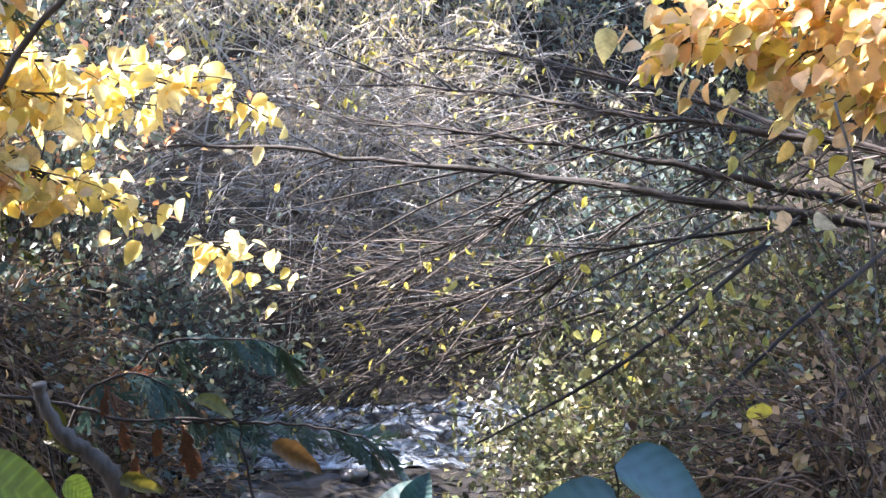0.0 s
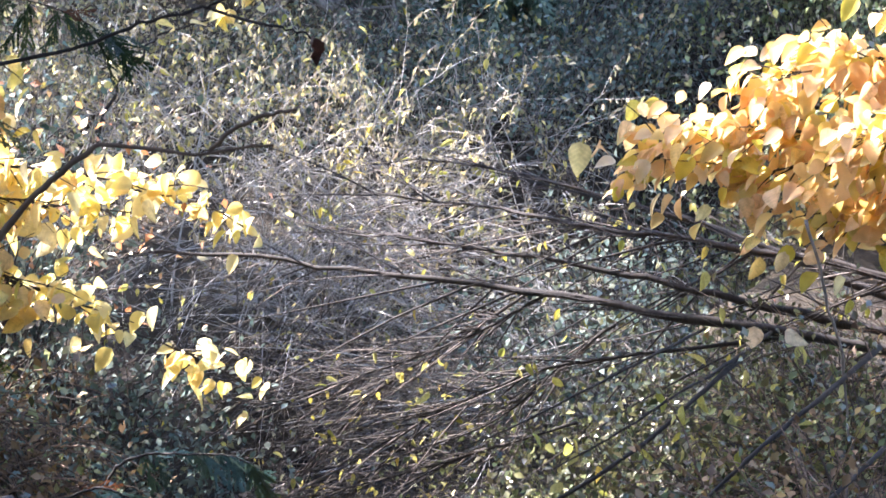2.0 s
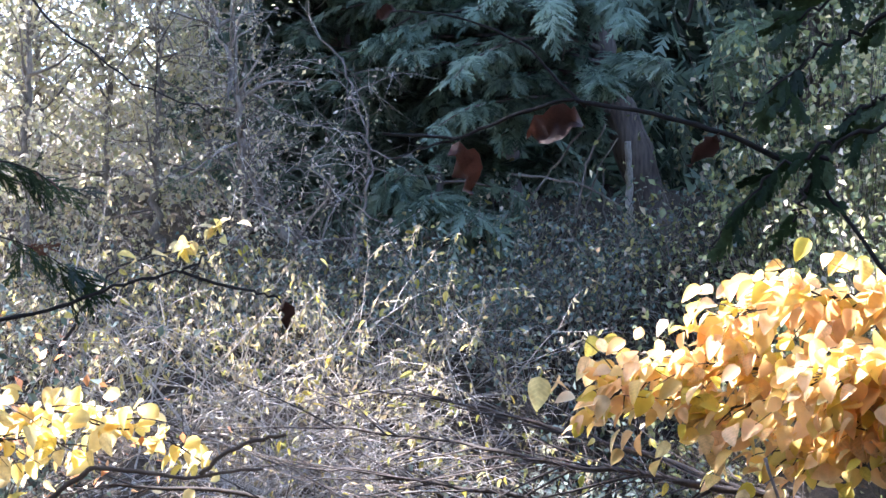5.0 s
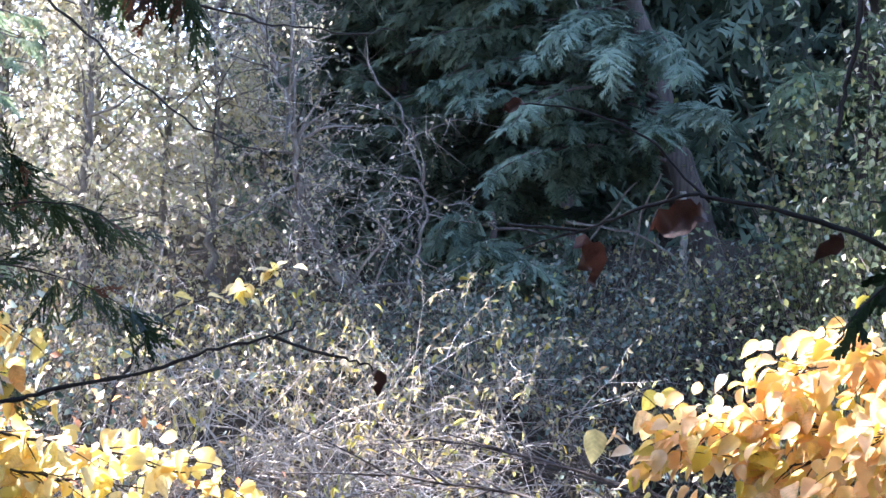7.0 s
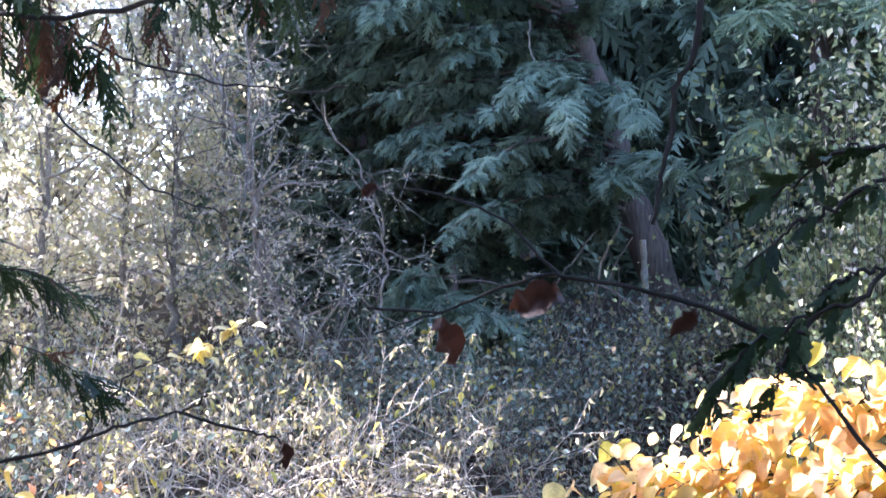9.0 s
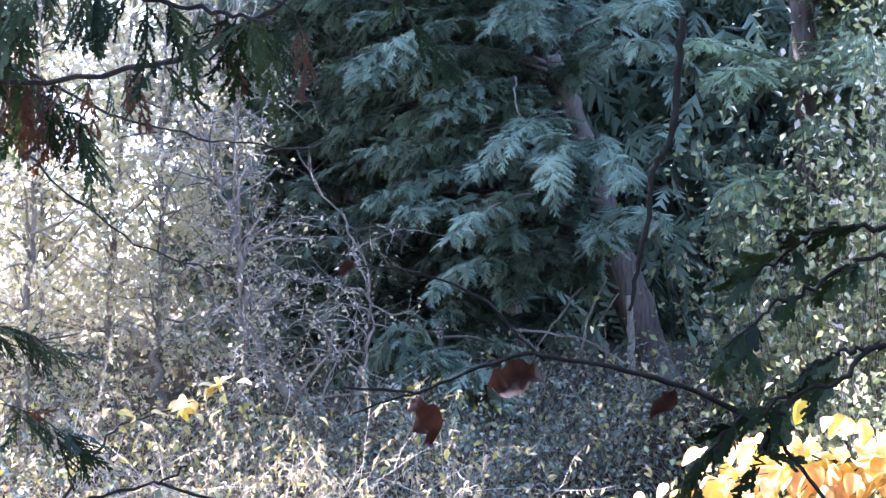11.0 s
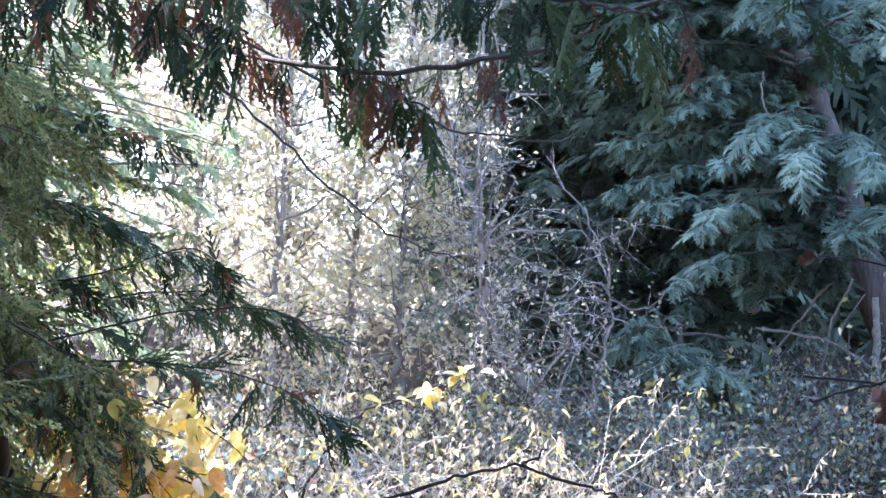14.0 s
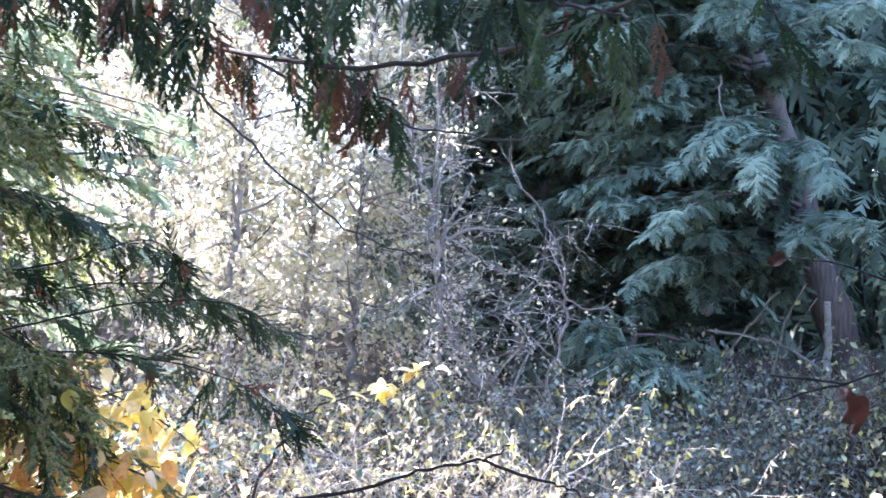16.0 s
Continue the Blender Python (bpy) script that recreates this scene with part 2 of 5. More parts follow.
def water_material(name, foam):
    """Dark clear water over mud; foam: how much of it is broken white."""
    m, t, bsdf, out = nodes_of(name)
    link = t.links.new
    co, size = t.nodes.new("ShaderNodeTexCoord"), t.nodes.new("ShaderNodeMapping")
    size.inputs["Scale"].default_value = (0.7, 1.1, 1.0)
    link(co.outputs["Object"], size.inputs[0])
    bsdf.inputs["Base Color"].default_value = (0.035, 0.032, 0.03, 1)
    bsdf.inputs["Roughness"].default_value = 0.06
    bsdf.inputs["IOR"].default_value = 1.33
    wave = add(t, "ShaderNodeTexNoise", Scale=16.0, Detail=4.0)
    link(size.outputs[0], wave.inputs[0])
    up = add(t, "ShaderNodeBump", Strength=0.55, Distance=0.03)
    link(wave.outputs[0], up.inputs["Height"])
    link(up.outputs[0], bsdf.inputs["Normal"])
    if foam:
        froth = add(t, "ShaderNodeTexNoise", Scale=9.0, Detail=9.0, Roughness=0.72, Distortion=1.6)
        link(size.outputs[0], froth.inputs[0])
        share = ramp_of(t, [(0.48 - foam, (0, 0, 0)), (0.8 - foam, (1, 1, 1))])
        link(froth.outputs[0], share.inputs[0])
        # Foam white, tinted blue to stand for sky light on it.
        white = add(t, "ShaderNodeBsdfDiffuse", Color=(0.66, 0.75, 0.86, 1))
        both = t.nodes.new("ShaderNodeMixShader")
        link(share.outputs[0], both.inputs[0])
        link(bsdf.outputs[0], both.inputs[1])
        link(white.outputs[0], both.inputs[2])
        link(both.outputs[0], out.inputs[0])
    return m


EARTH, STONE = earth_material(), stone_material()
POOL, RAPIDS = water_material("still_water", 0.0), water_material("white_water", 0.03)
BARK_GREY = bark_material("grey_bark", (0.031, 0.025, 0.022), (0.138, 0.112, 0.094))
BARK_PALE = bark_material("pale_bark", (0.24, 0.22, 0.19), (0.6, 0.56, 0.51))
BARK_DARK = bark_material("dark_bark", (0.01, 0.008, 0.007), (0.045, 0.034, 0.027))
BARK_TRUNK = bark_material("furrowed_bark", (0.05, 0.04, 0.04), (0.22, 0.18, 0.16), scale=6.0, bump=1.0, stretch=0.12)
BARK_MID = bark_material("mottled_bark", (0.09, 0.075, 0.065), (0.36, 0.32, 0.28))
DRY_STEM = bark_material("dry_stem", (0.07, 0.045, 0.031), (0.27, 0.18, 0.12))
# Brown bark taken darker, so the limbs' silhouette is put into its colour.
BARK_LIMB = bark_material("silhouette_brown_bark", (0.014, 0.011, 0.009), (0.062, 0.047, 0.038))
YELLOW = leaf_material("yellow_leaf", [(0.84, 0.6, 0.14), (0.88, 0.62, 0.28), (0.78, 0.44, 0.16), (0.92, 0.78, 0.48), (0.68, 0.58, 0.08), (0.88, 0.58, 0.28), (0.92, 0.8, 0.58)], 0.58, single=True, patch=3.0, veins=0.06)
PALE_YELLOW = leaf_material("pale_yellow_leaf", [(0.88, 0.72, 0.22), (0.92, 0.8, 0.42), (0.88, 0.64, 0.22), (0.85, 0.76, 0.2), (0.94, 0.84, 0.55)], 0.55, single=True, patch=3.0, veins=0.05)
PALE_YELLOW_MASS = leaf_material("pale_yellow_leaf_mass", [(0.88, 0.72, 0.22), (0.92, 0.8, 0.42), (0.88, 0.64, 0.22), (0.85, 0.76, 0.2), (0.94, 0.84, 0.55)], 0.55)
YELLOW_MASS = leaf_material("yellow_leaf_mass", [(0.84, 0.6, 0.14), (0.88, 0.62, 0.28), (0.78, 0.44, 0.16), (0.92, 0.78, 0.48), (0.68, 0.58, 0.08), (0.88, 0.58, 0.28), (0.92, 0.8, 0.58)], 0.58)
YELLOW_SMALL = leaf_material("small_yellow_leaf", [(0.6, 0.52, 0.08), (0.62, 0.55, 0.2), (0.45, 0.46, 0.09), (0.7, 0.5, 0.1)], 0.45, single=True)
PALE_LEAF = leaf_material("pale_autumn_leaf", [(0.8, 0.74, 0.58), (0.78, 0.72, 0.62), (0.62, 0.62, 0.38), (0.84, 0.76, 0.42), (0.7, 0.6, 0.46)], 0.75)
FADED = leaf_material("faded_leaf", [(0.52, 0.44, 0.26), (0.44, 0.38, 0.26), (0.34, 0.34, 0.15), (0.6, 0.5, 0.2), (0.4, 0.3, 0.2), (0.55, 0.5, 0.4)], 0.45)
NEEDLE_LIGHT = leaf_material("light_green_needle", [(0.132, 0.18, 0.108), (0.228, 0.3, 0.18), (0.336, 0.42, 0.264), (0.288, 0.348, 0.18)], 0.5, 0.8, patch=2.0, gloss=0.15)
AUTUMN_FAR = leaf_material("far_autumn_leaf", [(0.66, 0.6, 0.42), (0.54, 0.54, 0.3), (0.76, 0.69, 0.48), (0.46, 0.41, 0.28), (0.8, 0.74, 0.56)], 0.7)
IVY = leaf_material("bramble_leaf", [(0.048, 0.064, 0.028), (0.096, 0.112, 0.052), (0.16, 0.168, 0.072), (0.096, 0.08, 0.048), (0.224, 0.208, 0.104), (0.304, 0.288, 0.112)], 0.3, 0.22, gloss=0.9)
SHRUB = leaf_material("shrub_leaf", [(0.157, 0.202, 0.09), (0.246, 0.28, 0.112), (0.358, 0.37, 0.146), (0.19, 0.235, 0.134), (0.47, 0.426, 0.179)], 0.4, 0.4)
RUSTY = leaf_material("rusty_leaf", [(0.5, 0.2, 0.08), (0.6, 0.28, 0.12), (0.42, 0.22, 0.14), (0.7, 0.4, 0.15)], 0.45, 0.6)
# Leaf green with the blue-grey of hazy shade mixed into its colours.
SHADE_GREEN = leaf_material("hazed_green_leaf", [(0.07, 0.11, 0.085), (0.13, 0.18, 0.145), (0.2, 0.25, 0.21), (0.28, 0.32, 0.27), (0.32, 0.31, 0.18)], 0.3, 0.6, gloss=0.25)
NEEDLE = leaf_material("hemlock_needle", [(0.05, 0.08, 0.058), (0.12, 0.17, 0.125), (0.25, 0.33, 0.25), (0.17, 0.24, 0.165), (0.32, 0.41, 0.31)], 0.45, 0.85, patch=2.0, gloss=0.15)
CEDAR = leaf_material("cedar_scale", [(0.016, 0.034, 0.014), (0.032, 0.06, 0.022), (0.065, 0.105, 0.04), (0.11, 0.155, 0.07)], 0.4, 0.5, single=True, gloss=0.3)
# Cedar for the low shoots, with blue sky light put into its green.
CEDAR_SKYLIT = leaf_material("skylit_cedar_scale", [(0.03, 0.06, 0.045), (0.06, 0.11, 0.09), (0.1, 0.17, 0.14), (0.05, 0.075, 0.03)], 0.3, 0.4, single=True, gloss=0.5)
# Far brighter than CEDAR: sunlight on the side cedar is put into its colours.
CEDAR_LIT_MASS = leaf_material("lit_cedar_scale_mass", [(0.06, 0.085, 0.03), (0.13, 0.17, 0.05), (0.23, 0.26, 0.07), (0.32, 0.34, 0.16), (0.2, 0.13, 0.06)], 0.6, 0.5, patch=2.0, gloss=0.35)
CEDAR_DEAD = leaf_material("dead_cedar_scale", [(0.13, 0.055, 0.03), (0.22, 0.085, 0.035), (0.12, 0.065, 0.045), (0.28, 0.12, 0.05)], 0.35, 0.6, single=True)
BROWN_LEAF = leaf_material("brown_leaf", [(0.11, 0.04, 0.025), (0.07, 0.03, 0.02)], 0.3, 0.6, single=True, patch=30)
LITTER = leaf_material("fallen_leaf", [(0.2, 0.12, 0.06), (0.3, 0.18, 0.08), (0.14, 0.09, 0.06), (0.4, 0.26, 0.08)], 0.15, 0.7)
SPENT_LEAF = leaf_material("blotched_leaf", [(0.17, 0.14, 0.02), (0.12, 0.13, 0.02), (0.14, 0.075, 0.025)], 0.35, 0.5, single=True, patch=7.0, veins=0.08)
TEAL_LEAF = leaf_material("waxy_leaf", [(0.035, 0.09, 0.08), (0.045, 0.11, 0.1)], 0.15, 0.4, single=True, patch=5.0, veins=0.05)
LIME_LEAF = leaf_material("lime_leaf", [(0.2, 0.27, 0.03), (0.24, 0.28, 0.035)], 0.4, 0.4, single=True, patch=5.0, veins=0.16)
# ---- ground and water ----
def centre_x(y):
    return np.interp(y, [-6, 2, 4.5, 6, 7.4, 8.4, 10, 12, 16, 40], [-14, -4.2, -1.1, -0.5, -0.42, -0.15, 0.55, 2.2, 7, 30])


def ground_z(x, y):
    x, y = np.asarray(x, float), np.asarray(y, float)
    off = x - centre_x(y)
    left = np.clip((-off - 0.82) / 0.7, 0, 1)
    right = np.clip((off - 0.66) / 1.7, 0, 1)
    left, right = left * left * (3 - 2 * left), right * right * (3 - 2 * right)
    z = -0.15 + 1.12 * left + 0.85 * right
    near = np.interp(y, [7.5, 9.2], [1, 0])
    z = z * near + (1 - near) * (-0.1 + 0.5 * np.clip(np.abs(off) - 0.6, 0, 1))
    z = z + np.interp(y, [8.6, 14, 20, 60, 400], [0, 2.3, 3.3, 9, 40]) * np.clip(np.abs(off) / 1.2, 0.2, 1)
    z = z + 0.25 * np.clip(np.abs(x) - 4, 0, 30) * 0.3
    return z + 0.06 * np.sin(x * 2.3 + 1.1 * y) + 0.05 * np.sin(3.7 * x - 2.9 * y)


def grid(xs, ys):
    gx, gy = np.meshgrid(xs, ys)
    n, k = len(xs), len(ys)
    i = np.arange(n * k).reshape(k, n)
    quads = np.stack([i[:-1, :-1], i[:-1, 1:], i[1:, 1:], i[1:, :-1]], -1).reshape(-1, 4)
    return gx.ravel(), gy.ravel(), quads


spread = np.sinh(np.linspace(-6.2, 6.2, 240)) * 2.4
gx, gy, quads = grid(spread, spread + 7)
gz = ground_z(gx, gy) + rng.normal(0, 0.018, gx.shape)
alone("ground", (np.stack([gx, gy, gz], -1), quads), EARTH, "brown forest floor of leaf mould sloping to a stream", "ground", "structure")


def water(name, y0, y1, level, material, label, chop):
    ys = np.linspace(y0, y1, int((y1 - y0) * 45))
    us = np.linspace(-1.0, 1.0, 70)
    gu, gy2, q = grid(us, ys)
    x = centre_x(gy2) + gu * 1.1
    z = level(gy2) + chop * (np.sin(x * 13 + 5 * np.sin(gy2 * 7)) * np.sin(gy2 * 11 + 3 * np.sin(x * 6)) + 0.6 * np.sin(x * 29 + gy2 * 17) + rng.normal(0, 0.25, x.shape))
    alone(name, (np.stack([x, gy2, z], -1), q), material, label, "water", "structure")


water("water_pool", 7.75, 12.0, lambda y: 0.16 + 0 * y, POOL, "dark still stream water above the rapids", 0.004)
water("water_lower", 2.0, 6.85, lambda y: np.interp(y, [5.6, 7.5], [0.04, 0.158]), POOL, "dark stream water running out below the rapids", 0.01)
water("water_rapids", 6.85, 7.75, lambda y: np.interp(y, [5.6, 7.5], [0.04, 0.158]), RAPIDS, "white foaming stream water tumbling over stones", 0.022)


def rock(at, size, squash):
    bm = bmesh.new()
    bmesh.ops.create_icosphere(bm, subdivisions=3, radius=1)
    seed = Vector(rng.uniform(-9, 9, 3))
    for v in bm.verts:
        v.co *= 0.75 + 0.5 * noise.noise(v.co * 1.1 + seed) + 0.12 * noise.noise(v.co * 3.1 + seed)
        v.co = Vector((v.co.x * size, v.co.y * size * 0.8, v.co.z * size * squash))
    me = bpy.data.meshes.new("rock")
    bm.to_mesh(me)
    bm.free()
    me.materials.append(STONE)
    for p in me.polygons:
        p.use_smooth = True
    ob = new("rock", me)
    ob.location = at
    return tagged(ob, "wet dark rounded rock lying in the stream", "rock", "rocks in the stream")


for x, y, s in ((-0.42, 7.3, 0.13), (-0.62, 7.5, 0.1), (-0.2, 7.45, 0.12), (0.2, 7.0, 0.17), (0.28, 6.55, 0.14), (-0.95, 6.35, 0.15), (-0.82, 6.1, 0.1), (0.15, 6.1, 0.12), (-1.05, 7.1, 0.16), (-0.55, 6.75, 0.08), (0.05, 7.5, 0.09)):
    rock((x, y, 0.12), s, 0.6)

# ---- limbs over the stream ----
def leaf_mesh(name, geo, material):
    return mesh_of(name, geo, material)


MESH_YELLOW = [leaf_mesh("leaf", blade(w, fold=f, curl=c, power=0.7), YELLOW) for w, f, c in ((0.72, 0.16, 0.3), (0.62, 0.3, 0.2), (0.8, 0.08, 0.45))]
MESH_PALE = [leaf_mesh("leaf", blade(w, fold=f, curl=c, power=0.7), PALE_YELLOW) for w, f, c in ((0.72, 0.16, 0.3), (0.6, 0.3, 0.2), (0.8, 0.08, 0.45))]
MESH_SMALL = [leaf_mesh("leaf", blade(w, rows=(0.2, 0.5, 0.8), fold=f, curl=c), YELLOW_SMALL) for w, f, c in ((0.5, 0.2, 0.3), (0.38, 0.3, 0.2))]


def put_leaves(meshes, at, size, parent, way=(0, 0, -0.6), spread=0.6, up=(0, -0.3, 0.8), name="leaf"):
    for p in at:
        w = np.array(way) + rng.normal(0, spread, 3)
        nrm = np.array(up) + rng.normal(0, 0.5, 3)
        piece(name, meshes[rng.integers(len(meshes))], matrix_of(p, w, nrm, size * rng.uniform(0.65, 1.2)), parent)


willow = thing("leaning_willow", (2.6, 6.3, 0.9), "leaning willow with long bare grey limbs reaching over a stream", "tree")
WILLOW_LIMBS = [
    ([(2.7, 6.1, 1.02), (1.85, 6.4, 1.23), (1.02, 6.6, 1.34), (0.46, 6.9, 1.41), (-0.43, 7.3, 1.47), (-1.08, 7.6, 1.52), (-1.63, 7.8, 1.51)], 0.029, 0.005),
    ([(2.7, 6.3, 1.1), (1.93, 6.7, 1.24), (1.2, 6.8, 1.4), (0.7, 7.0, 1.5), (-0.1, 7.4, 1.59), (-0.62, 7.7, 1.61)], 0.026, 0.004),
    ([(2.7, 6.5, 1.1), (1.98, 6.9, 1.36), (1.38, 7.1, 1.6), (0.89, 7.4, 1.74), (0.35, 7.9, 1.87), (-0.17, 8.4, 1.92)], 0.026, 0.004),
    ([(2.7, 6.3, 1.2), (1.89, 6.6, 1.49), (1.16, 6.9, 1.62), (0.68, 7.1, 1.68), (0.22, 7.5, 1.73), (-0.4, 7.9, 1.77)], 0.022, 0.003),
]
WILLOW_LIMBS += [
    ([(1.5, 6.48, 1.28), (0.7, 6.7, 1.15), (0.35, 6.8, 1.06), (-0.11, 7.1, 0.79), (-0.5, 7.3, 0.52)], 0.01, 0.003),
    ([(1.308, 6.4, 1.274), (1.012, 6.0, 1.149), (0.792, 5.8, 1.021), (0.532, 5.7, 0.877), (0.264, 5.7, 0.729), (0.034, 5.7, 0.611)], 0.012, 0.004),
    ([(1.692, 6.0, 1.318), (1.42, 5.6, 1.248), (1.16, 5.4, 1.112), (0.951, 5.3, 0.96), (0.785, 5.2, 0.833)], 0.012, 0.004),
    ([(1.506, 5.2, 1.137), (1.321, 5.0, 1.057), (1.177, 4.9, 0.976), (1.005, 4.9, 0.829), (0.777, 4.9, 0.662)], 0.009, 0.004),
    ([(1.375, 6.5, 1.292), (1.093, 6.1, 1.217), (0.909, 5.9, 1.17), (0.666, 5.8, 1.044), (0.433, 5.75, 0.929)], 0.008, 0.003),
]
WILLOW_LIMBS += [
    ([(1.114, 6.6, 1.29), (0.823, 6.2, 1.245), (0.581, 6.0, 1.175), (0.316, 5.9, 1.067), (0.103, 5.9, 0.981)], 0.007, 0.003),
    ([(0.46, 6.9, 1.4), (0.13, 7.1, 1.19), (-0.32, 7.3, 0.99), (-0.9, 7.5, 0.77)], 0.009, 0.002),
    ([(0.4, 7.0, 1.4), (0.0, 7.4, 1.08), (-0.34, 7.6, 0.82), (-0.77, 7.8, 0.36)], 0.008, 0.002),
    ([(0.6, 7.0, 0.8), (0.13, 7.2, 0.61), (-0.33, 7.3, 0.46), (-0.9, 7.4, 0.31)], 0.008, 0.002),
    ([(0.75, 6.7, 1.3), (0.61, 6.8, 1.18), (0.21, 7.1, 0.78), (-0.28, 7.3, 0.55), (-0.67, 7.6, 0.15)], 0.008, 0.002),
]
paths = []
for pts, r0, r1 in WILLOW_LIMBS:
    part("limb", limb(pts, r0, r1, rough=0.006 if r0 > 0.015 else 0.0015), BARK_LIMB if r0 > 0.015 else BARK_DARK, willow)
    paths.append(smooth_path(pts, 12))
paths = np.array(paths)
# straight dark shoots fanning down from the limbs
for i in range(34):
    at, way = along(paths[:4], 1, 0.02, 0.6)
    shoot = arcs(at, np.array([[-0.8, 0.12, -0.42]]) + rng.normal(0, 0.14, (1, 3)), rng.uniform(0.6, 1.5, 1), 8, 0.01, 0.03)
    part("shoot", tubes(shoot, taper(1, 8, rng.uniform(0.004, 0.008, 1), 0.0015), 5), BARK_LIMB, willow)
# side shoots, sweeping the way their limb goes and hanging
n = 420
at, way = along(np.delete(paths, [5, 6, 7, 8, 9], 0), n, 0.12, 1.0)
side = arcs(at, way + rng.normal(0, 0.35, (n, 3)) + np.array([-0.1, 0.1, 0.02]), rng.uniform(0.25, 0.95, n), 7, rng.uniform(0.0, 0.05, n), 0.03)
part("brushwood", tubes(side, taper(n, 7, rng.uniform(0.0025, 0.0055, n), 0.001), 4), BARK_GREY, willow, "fine bare side shoots", "stuff")
n = 900
at, way = along(side, n, 0.1, 0.9)
fine = arcs(at, way + rng.normal(0, 0.5, (n, 3)), rng.uniform(0.08, 0.4, n), 5, 0.06, 0.1)
part("brushwood", tubes(fine, taper(n, 5, rng.uniform(0.0014, 0.0025, n), 0.0006), 3), BARK_GREY, willow, kind="stuff")
at, _ = along(fine, 280, 0.3, 1.0)
put_leaves(MESH_SMALL, at, 0.055, willow)

put_leaves(MESH_YELLOW, [(1.084, 4.900, 0.824), (0.937, 4.900, 0.939), (0.962, 4.900, 0.987)], 0.1, willow, spread=0.1, up=(0, -1, 0.2))
put_leaves(MESH_YELLOW, [(1.234, 6.100, 1.390), (1.353, 6.100, 1.369), (1.254, 6.100, 1.662), (1.350, 6.100, 1.680), (1.478, 6.100, 1.689), (1.196, 6.100, 1.702)], 0.1, willow, spread=0.3, up=(0, -1, 0.2))
put_leaves(MESH_YELLOW, [(0.636, 7.200, 2.055), (0.727, 7.200, 2.067)], 0.15, willow, spread=0.1, up=(0.2, -1, 0.2))
put_leaves(MESH_SMALL, [(-0.523, 6.900, 1.046)], 0.07, willow, spread=0.1, way=(1, 0, -0.2), up=(0, -0.6, 0.8))

# ---- thicket of bare stems on the far bank ----
def thicket(name, label, base, count, way, length, r0, leaf_n, leaf_size, droop, bark, spread=0.28, shoots=3, pale=0, pale_size=0.04):
    """A shrub of many arching stems from one root stock."""
    b = np.array([base[0], base[1], float(ground_z(base[0], base[1]))])
    ob = thing(name, b, label, "shrub", "bare shrubs over the stream")
    root = b + rng.normal(0, 1, (count, 3)) * np.array([base[2], base[2] * 0.7, 0.04])
    root[:, 2] = ground_z(root[:, 0], root[:, 1]) - 0.03
    stems = arcs(root, np.array(way) + rng.normal(0, spread, (count, 3)), rng.uniform(0.55, 1.0, count) * length, 11, droop * rng.uniform(0.6, 1.3, count), 0.07)
    main = count // 6
    for i in range(main):
        part("stem", tubes(stems[i:i + 1], taper(1, 11, [r0 * 1.5], 0.0015), 5), bark, ob)
    part("brushwood", tubes(stems[main:], taper(count - main, 11, rng.uniform(0.4, 1.0, count - main) * r0, 0.001), 4), bark, ob, kind="stuff")
    n = count * shoots
    at, w = along(stems, n, 0.25, 0.95)
    side = arcs(at, w + rng.normal(0, 0.55, (n, 3)), rng.uniform(0.15, 0.6, n), 6, 0.06, 0.12)
    part("brushwood", tubes(side, taper(n, 6, rng.uniform(0.0016, 0.0032, n), 0.0008), 3), bark, ob, kind="stuff")
    if pale:
        at, w = along(side, pale, 0.2, 1.0)
        part("faded_foliage", leaves(SLIM, at, rng.uniform(0.5, 1.2, pale) * pale_size, 0.7, 0.6), FADED, ob, kind="stuff")
    if leaf_n:
        at, _ = along(side, leaf_n, 0.3, 1.0)
        put_leaves(MESH_SMALL, at, leaf_size, ob)
    return ob


thicket("bare_shrub", "tangle of bare grey-brown arching stems over the stream", (0.9, 9.3, 0.35), 130, (-0.95, -0.12, 0.55), 3.0, 0.007, 70, 0.05, 0.12, BARK_PALE, spread=0.4, shoots=6, pale=900)
thicket("bare_shrub", "tangle of bare grey-brown arching stems over the stream", (0.2, 10.2, 0.5), 130, (-0.8, -0.25, 0.6), 2.7, 0.007, 70, 0.055, 0.11, BARK_PALE, spread=0.4, shoots=6, pale=1200)
thicket("bare_shrub", "tangle of bare grey-brown arching stems on the far bank", (-0.9, 9.8, 0.4), 120, (0.35, -0.3, 0.7), 2.0, 0.006, 50, 0.05, 0.12, BARK_PALE, spread=0.4, shoots=6, pale=900)
thicket("bare_shrub", "bare brown stems hanging to the water's edge", (-1.0, 8.7, 0.4), 110, (0.35, -0.2, 0.7), 1.7, 0.006, 12, 0.05, 0.14, BARK_GREY, pale=300)
thicket("bare_shrub", "bare brown stems hanging to the water's edge", (0.7, 8.4, 0.3), 110, (-0.75, -0.2, 0.55), 1.9, 0.006, 20, 0.05, 0.14, BARK_GREY, pale=400)
thicket("yellowing_shrub", "arching shrub with sparse yellow-green leaves", (0.6, 10.9, 0.6), 120, (-0.6, -0.35, 0.6), 1.8, 0.006, 150, 0.08, 0.09, BARK_PALE, spread=0.5, shoots=5, pale=3200, pale_size=0.065)
thicket("yellowing_shrub", "arching shrub with sparse yellow-green leaves", (-0.9, 11.2, 0.6), 120, (0.5, -0.35, 0.6), 1.65, 0.006, 120, 0.08, 0.09, BARK_PALE, spread=0.5, shoots=5, pale=3200, pale_size=0.065)
